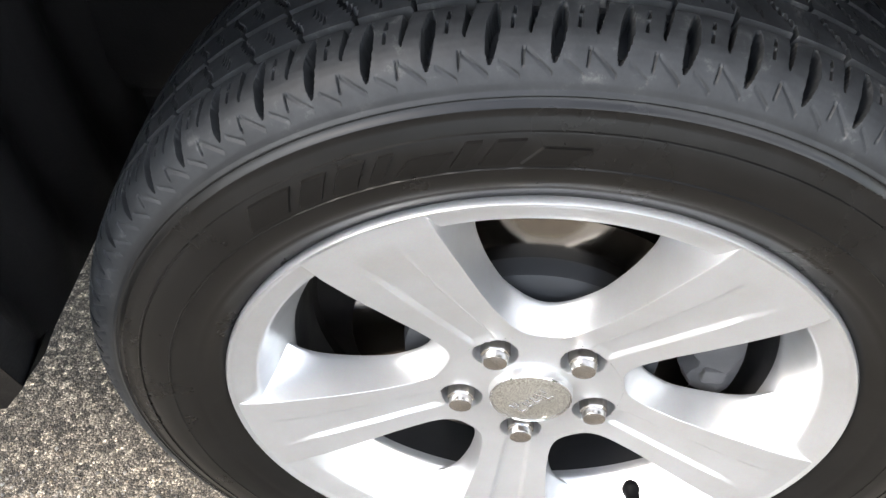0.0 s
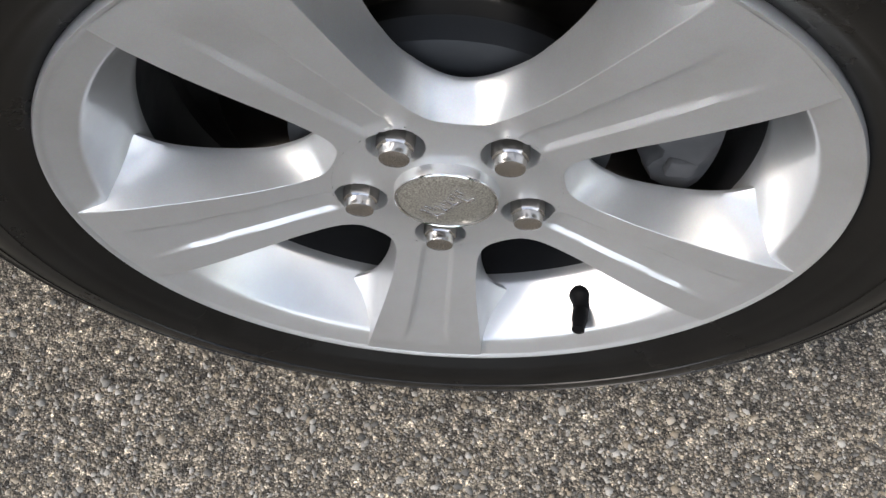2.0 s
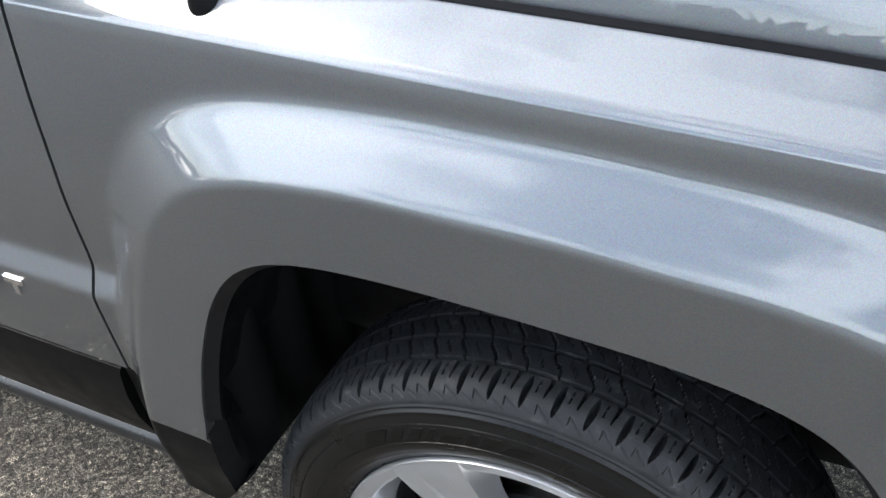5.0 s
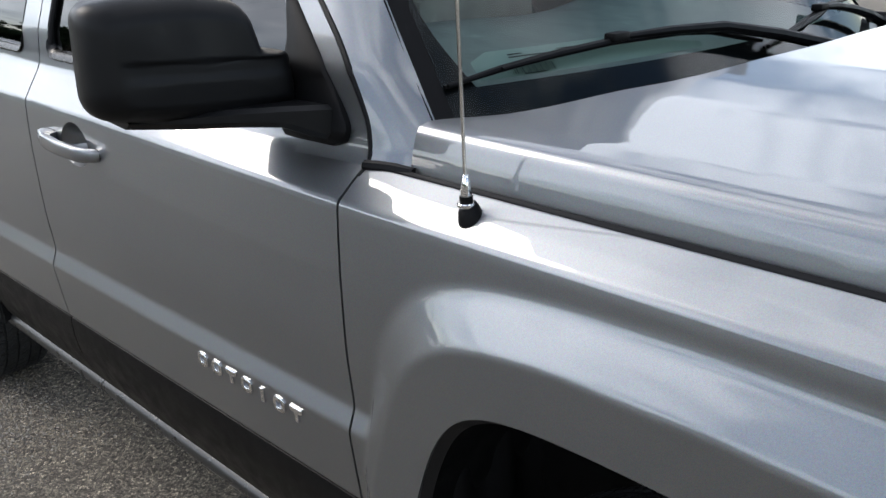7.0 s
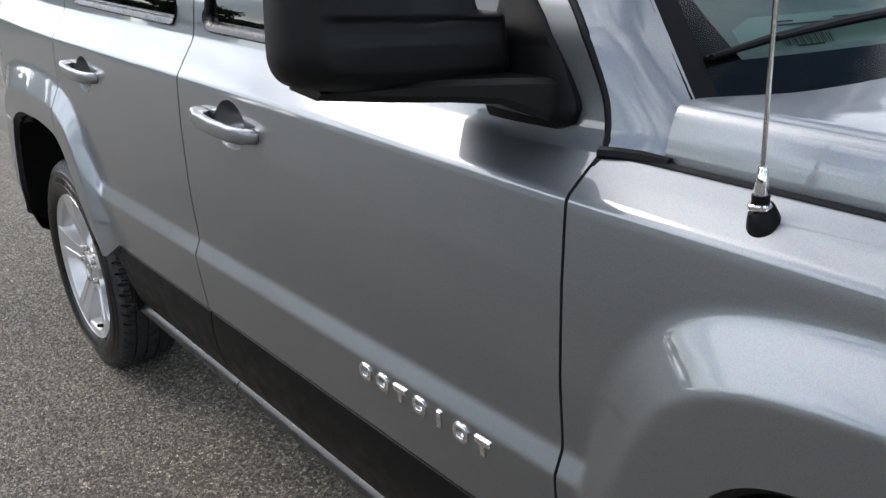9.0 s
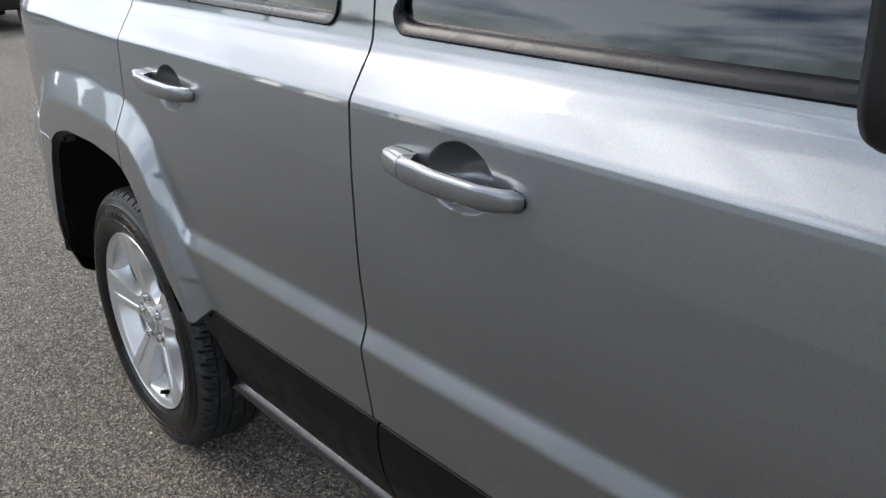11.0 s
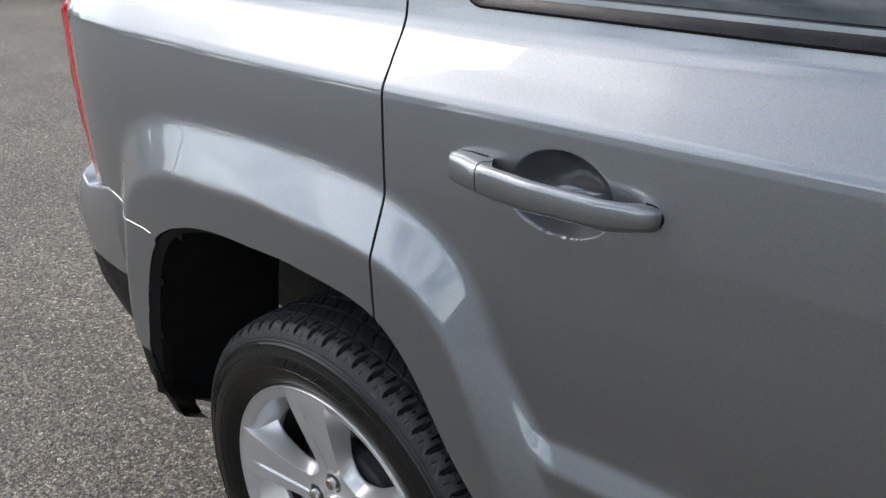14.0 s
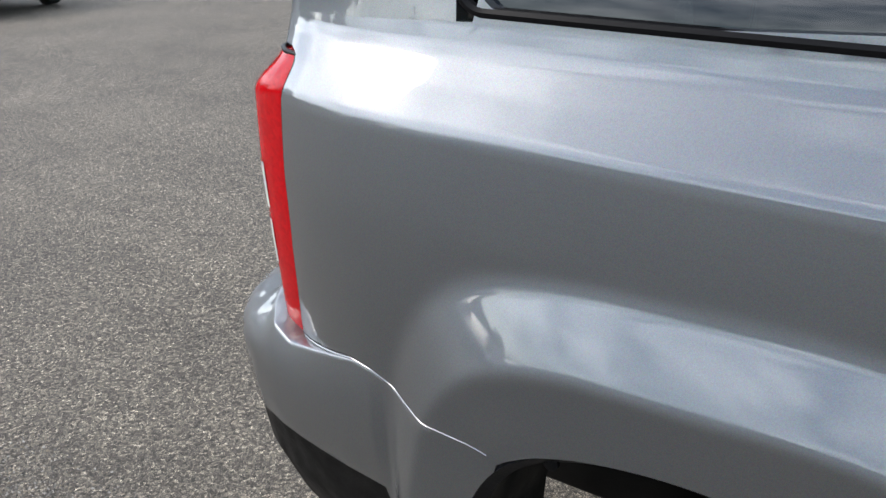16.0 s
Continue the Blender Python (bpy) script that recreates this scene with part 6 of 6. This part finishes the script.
def parked_car(paint, label, m, group, length=4.7, height=1.72, grille=CHROME):
    """A parked suv seen far off: body shell with rounded edges, cabin, glass, grille, lamps and wheels. Its front looks to +x."""
    ob = thing("parked_car", label, "car", group)
    W = 0.92
    bm = bmesh.new()
    sec = [(0.0, 0.42, 0.80), (0.06, 0.34, 1.00), (0.20, 0.30, 1.05), (1.15, 0.28, 1.12), (1.6, 0.28, 1.14), (3.9, 0.28, 1.14), (4.5, 0.34, 1.10), (4.7, 0.44, 0.95)]
    rows = []
    for d, z0, z1 in sec:
        x = -d * length / 4.7
        w = W * (0.90 if d in (0.0, 4.7) else 1.0)
        rows.append([(x, -w * 0.94, z0), (x, -w, z0 + 0.10), (x, -w, z0 + (z1 - z0) * 0.55), (x, -w * 0.95, z1 - 0.05), (x, -w * 0.86, z1), (x, 0, z1 + 0.03), (x, w * 0.86, z1), (x, w * 0.95, z1 - 0.05), (x, w, z0 + (z1 - z0) * 0.55), (x, w, z0 + 0.10), (x, w * 0.94, z0)])
    vs = grid(bm, rows, close_v=True)
    bm.faces.new(vs[0])
    bm.faces.new(vs[-1])
    body = part("body", bm, paint, ob, angle=35)
    bm = bmesh.new()
    rows = []
    for d, z, w in ((1.15, 1.10, 0.80), (1.75, height - 0.10, 0.66), (2.1, height, 0.62), (3.9, height, 0.62), (4.35, height - 0.12, 0.62), (4.55, 1.10, 0.78)):
        x = -d * length / 4.7
        rows.append([(x, -0.82 if z < 1.2 else -w - 0.03, min(z, 1.10)), (x, -w, z), (x, 0, z + 0.025), (x, w, z), (x, 0.82 if z < 1.2 else w + 0.03, min(z, 1.10))])
    grid(bm, rows)
    part("cabin", bm, paint, ob, angle=35)
    bm = bmesh.new()
    grid(bm, [[(-(1.20 + 0.50 * v) * length / 4.7 + 0.02, y * (0.76 - 0.14 * v), 1.15 + v * (height - 1.32)) for v in (0, 0.5, 1)] for y in (-1, 0, 1)])
    part("windscreen", bm, DARK_GLASS, ob)
    for s in (-1, 1):
        bm = bmesh.new()
        grid(bm, [[(-(1.55 + 2.8 * u) * length / 4.7 + 0.10 * v, s * (0.815 - 0.17 * v), 1.17 + v * (height - 1.36)) for v in (0, 1)] for u in (0, 0.5, 1)])
        part("side_window", bm, DARK_GLASS, ob)
        bm = bmesh.new()
        box(bm, (-0.10, s * 0.68 - 0.13, 0.80), (0.008, s * 0.68 + 0.13, 0.96), 0.03)
        part("headlight", bm, LAMP_LENS, ob)
        for d in (0.95, 3.75):
            bm = bmesh.new()
            lathe(bm, [(0.20, -0.10), (0.30, -0.115), (0.345, -0.09), (0.355, 0.0), (0.345, 0.09), (0.20, 0.10)], 40)
            w = part("wheel", bm, RUBBER, ob)
            w.location = (-d * length / 4.7, s * 0.80, 0.355)
            bm = bmesh.new()
            for q in range(5):
                a = q * math.tau / 5
                box(bm, (0.03, -0.012, -0.035), (0.215, 0.012, 0.035), 0.006, Matrix.Translation((0, s * 0.10, 0)) @ Matrix.Rotation(a, 4, "Y"))
            lathe(bm, [(0.205, s * 0.105), (0.225, s * 0.112), (0.228, s * 0.095)], 40)
            part("rim", bm, ALLOY, w)
    for k in range(7):
        y = -0.30 + 0.10 * k
        bm = bmesh.new()
        box(bm, (-0.03, y - 0.032, 0.74), (0.012, y + 0.032, 0.98), 0.012)
        part("grille_slot", bm, grille, ob)
    ob.matrix_basis = m
    return ob


def car_paint(name, color):
    return material(name, color, 0.3, 0.0, 1.0, 0.03)


BLACK_PAINT, SLATE_PAINT, GREY_PAINT = car_paint("black_paint", (0.006, 0.006, 0.007)), car_paint("slate_paint", (0.07, 0.09, 0.12)), car_paint("dark_grey_paint", (0.05, 0.055, 0.06))
parked_car(BLACK_PAINT, "black suv parked facing the lot, seen far off", pose(-15.2, 1.62, 0, 0, 0, -4), "cars parked along the lot")
parked_car(BLACK_PAINT, "black suv with silver wheels parked far off", pose(-15.3, 5.15, 0, 0, 0, -3), "cars parked along the lot")
for x, y, turn, paint, label in ((-19.6, -9.6, 82, BLACK_PAINT, "black suv parked across the lot"), (-16.4, -9.2, 80, GREY_PAINT, "dark grey suv parked across the lot"), (-13.2, -9.3, 84, BLACK_PAINT, "black suv parked across the lot"), (-10.0, -9.0, 80, SLATE_PAINT, "slate blue suv parked across the lot")):
    parked_car(paint, label, pose(x, y, 0, 0, 0, turn), "cars parked across the lot", grille=TRIM)

# ---- kerb, grass and trees round the lot ----
CONCRETE = plastic_material("kerb_concrete", (0.26, 0.25, 0.23), 0.9, 120.0, 0.003)
GRASS = plastic_material("grass", (0.05, 0.075, 0.022), 0.9, 60.0, 0.02)
BARK = plastic_material("bark", (0.07, 0.055, 0.04), 0.9, 40.0, 0.01)
LEAF = plastic_material("foliage", (0.030, 0.052, 0.018), 0.7, 8.0, 0.0)


def strip_box(name, lo, hi, mat, label, cat, bevel=0.02):
    bm = bmesh.new()
    box(bm, lo, hi, bevel)
    tagged(part(name, bm, mat, None, label), category=cat, kind="structure")


strip_box("kerb", (-25.4, -60, -0.05), (-25.0, 60, 0.14), CONCRETE, "pale concrete kerb along the lot", "kerb")
strip_box("grass_verge", (-60, -60, -0.05), (-25.4, 60, 0.12), GRASS, "green grass verge behind the kerb", "grass")
strip_box("kerb", (-24.9, -26.4, -0.05), (60, -26.0, 0.14), CONCRETE, "pale concrete kerb along the lot", "kerb")
strip_box("grass_verge", (-24.9, -70, -0.05), (60, -26.4, 0.12), GRASS, "green grass verge behind the kerb", "grass")


def tree(at, height, seed):
    """Broad-leaved tree: tapered trunk, limbs, and a crown of many small leaf clumps."""
    rnd = random.Random(seed)
    ob = thing("tree", "green broad-leaved tree on the verge", "tree", "trees round the lot", at=at)
    bm = bmesh.new()
    top = Vector((rnd.uniform(-0.4, 0.4), rnd.uniform(-0.4, 0.4), height * 0.72))
    sweep(bm, [Vector((0, 0, -0.2)), Vector((0.05, 0, height * 0.2)), top * 0.6, top], [height * 0.028, height * 0.022, height * 0.015, height * 0.004], 10)
    ends = []
    for k in range(9):
        a, h = k * 2.4 + rnd.random(), height * (0.28 + 0.05 * k)
        b = Vector((math.cos(a), math.sin(a), 0)) * height * rnd.uniform(0.16, 0.30)
        s0 = Vector((0.05, 0, h))
        e = s0 + b + Vector((0, 0, height * rnd.uniform(0.08, 0.20)))
        sweep(bm, [s0, s0.lerp(e, 0.5) + Vector((0, 0, 0.02 * height)), e], [height * 0.010, height * 0.007, height * 0.002], 6)
        ends.append(e)
    part("trunk", bm, BARK, ob)
    ends += [top, top + Vector((0, 0, height * 0.12)), top * 0.85]
    n = 2600
    pts = np.zeros((n, 3))
    for i in range(n):
        e = ends[rnd.randrange(len(ends))]
        d = Vector((rnd.gauss(0, 1), rnd.gauss(0, 1), rnd.gauss(0, 0.75)))
        pts[i] = e + d * height * 0.062
    rng = np.random.default_rng(seed)
    q = rng.normal(size=(n, 4, 3)) * height * 0.020
    v = (pts[:, None, :] + q).reshape(-1, 3)
    f = [(4 * i + a, 4 * i + b, 4 * i + c) for i in range(n) for a, b, c in ((0, 1, 2), (0, 2, 3), (1, 2, 3))]
    me = bpy.data.meshes.new("crown")
    me.from_pydata([tuple(p) for p in v], [], f)
    me.materials.append(LEAF)
    c = new("crown", me)
    c.parent = ob


spots = random.Random(4)
for i in range(5):
    tree((-58 + i * 6.2 + spots.uniform(-1.5, 1.5), -36 - spots.uniform(0, 8) + (0.22 * i) ** 2, 0), spots.uniform(4.5, 7.0), 100 + i)
for i in range(6):
    tree((-46 - spots.uniform(0, 8), -24 + i * 9 + spots.uniform(-2, 2), 0), spots.uniform(6.0, 10.0), 200 + i)


def street_lamp(at):
    """Tall lamp post with two flat heads on a cross arm."""
    ob = thing("street_lamp", "tall dark lamp post with two flat heads", "lamp post", at=at)
    bm = bmesh.new()
    sweep(bm, [(0, 0, -0.05), (0, 0, 0.6), (0, 0, 0.62), (0, 0, 8.6)], [0.24, 0.24, 0.11, 0.07], 14)
    part("pole", bm, DARK_METAL, ob)
    bm = bmesh.new()
    sweep(bm, [(-0.9, 0.9, 8.55), (0.9, -0.9, 8.55)], 0.05, 8)
    part("cross_arm", bm, DARK_METAL, ob)
    for s in (-1, 1):
        bm = bmesh.new()
        box(bm, (-0.42, -0.20, -0.07), (0.42, 0.20, 0.07), 0.04, Matrix.Translation((s * 1.1, -s * 1.1, 8.58)) @ Matrix.Rotation(radians(-45), 4, "Z"))
        part("lamp_head", bm, DARK_METAL, ob)


street_lamp((-31.5, -17.0, 0))


def far_woods(name, points, height, seed):
    """A far band of woods along a line: many small leaf clumps with an uneven top."""
    rng = np.random.default_rng(seed)
    n = 15000
    u = rng.random(n)
    (x0, y0), (x1, y1) = points
    s = u * math.dist(*points)
    top = height * (0.82 + 0.07 * np.sin(s * 0.11) + 0.04 * np.sin(s * 0.41 + 1.0))
    c = np.stack([x0 + (x1 - x0) * u + rng.normal(0, 1.2, n), y0 + (y1 - y0) * u + rng.normal(0, 1.2, n), top * rng.random(n)], 1)
    q = rng.normal(size=(n, 4, 3)) * 0.7
    v = (c[:, None, :] + q).reshape(-1, 3)
    f = [(4 * i + a, 4 * i + b, 4 * i + d) for i in range(n) for a, b, d in ((0, 1, 2), (0, 2, 3), (1, 2, 3))]
    me = bpy.data.meshes.new(name)
    me.from_pydata([tuple(p) for p in v], [], f)
    me.materials.append(LEAF)
    tagged(new(name, me), "dark green band of far woods behind the lot", "woods", kind="stuff")


far_woods("far_woods", ((-130, -50), (80, -50)), 5.0, 31)
far_woods("far_woods", ((-64, -50), (-64, 70)), 5.5, 32)
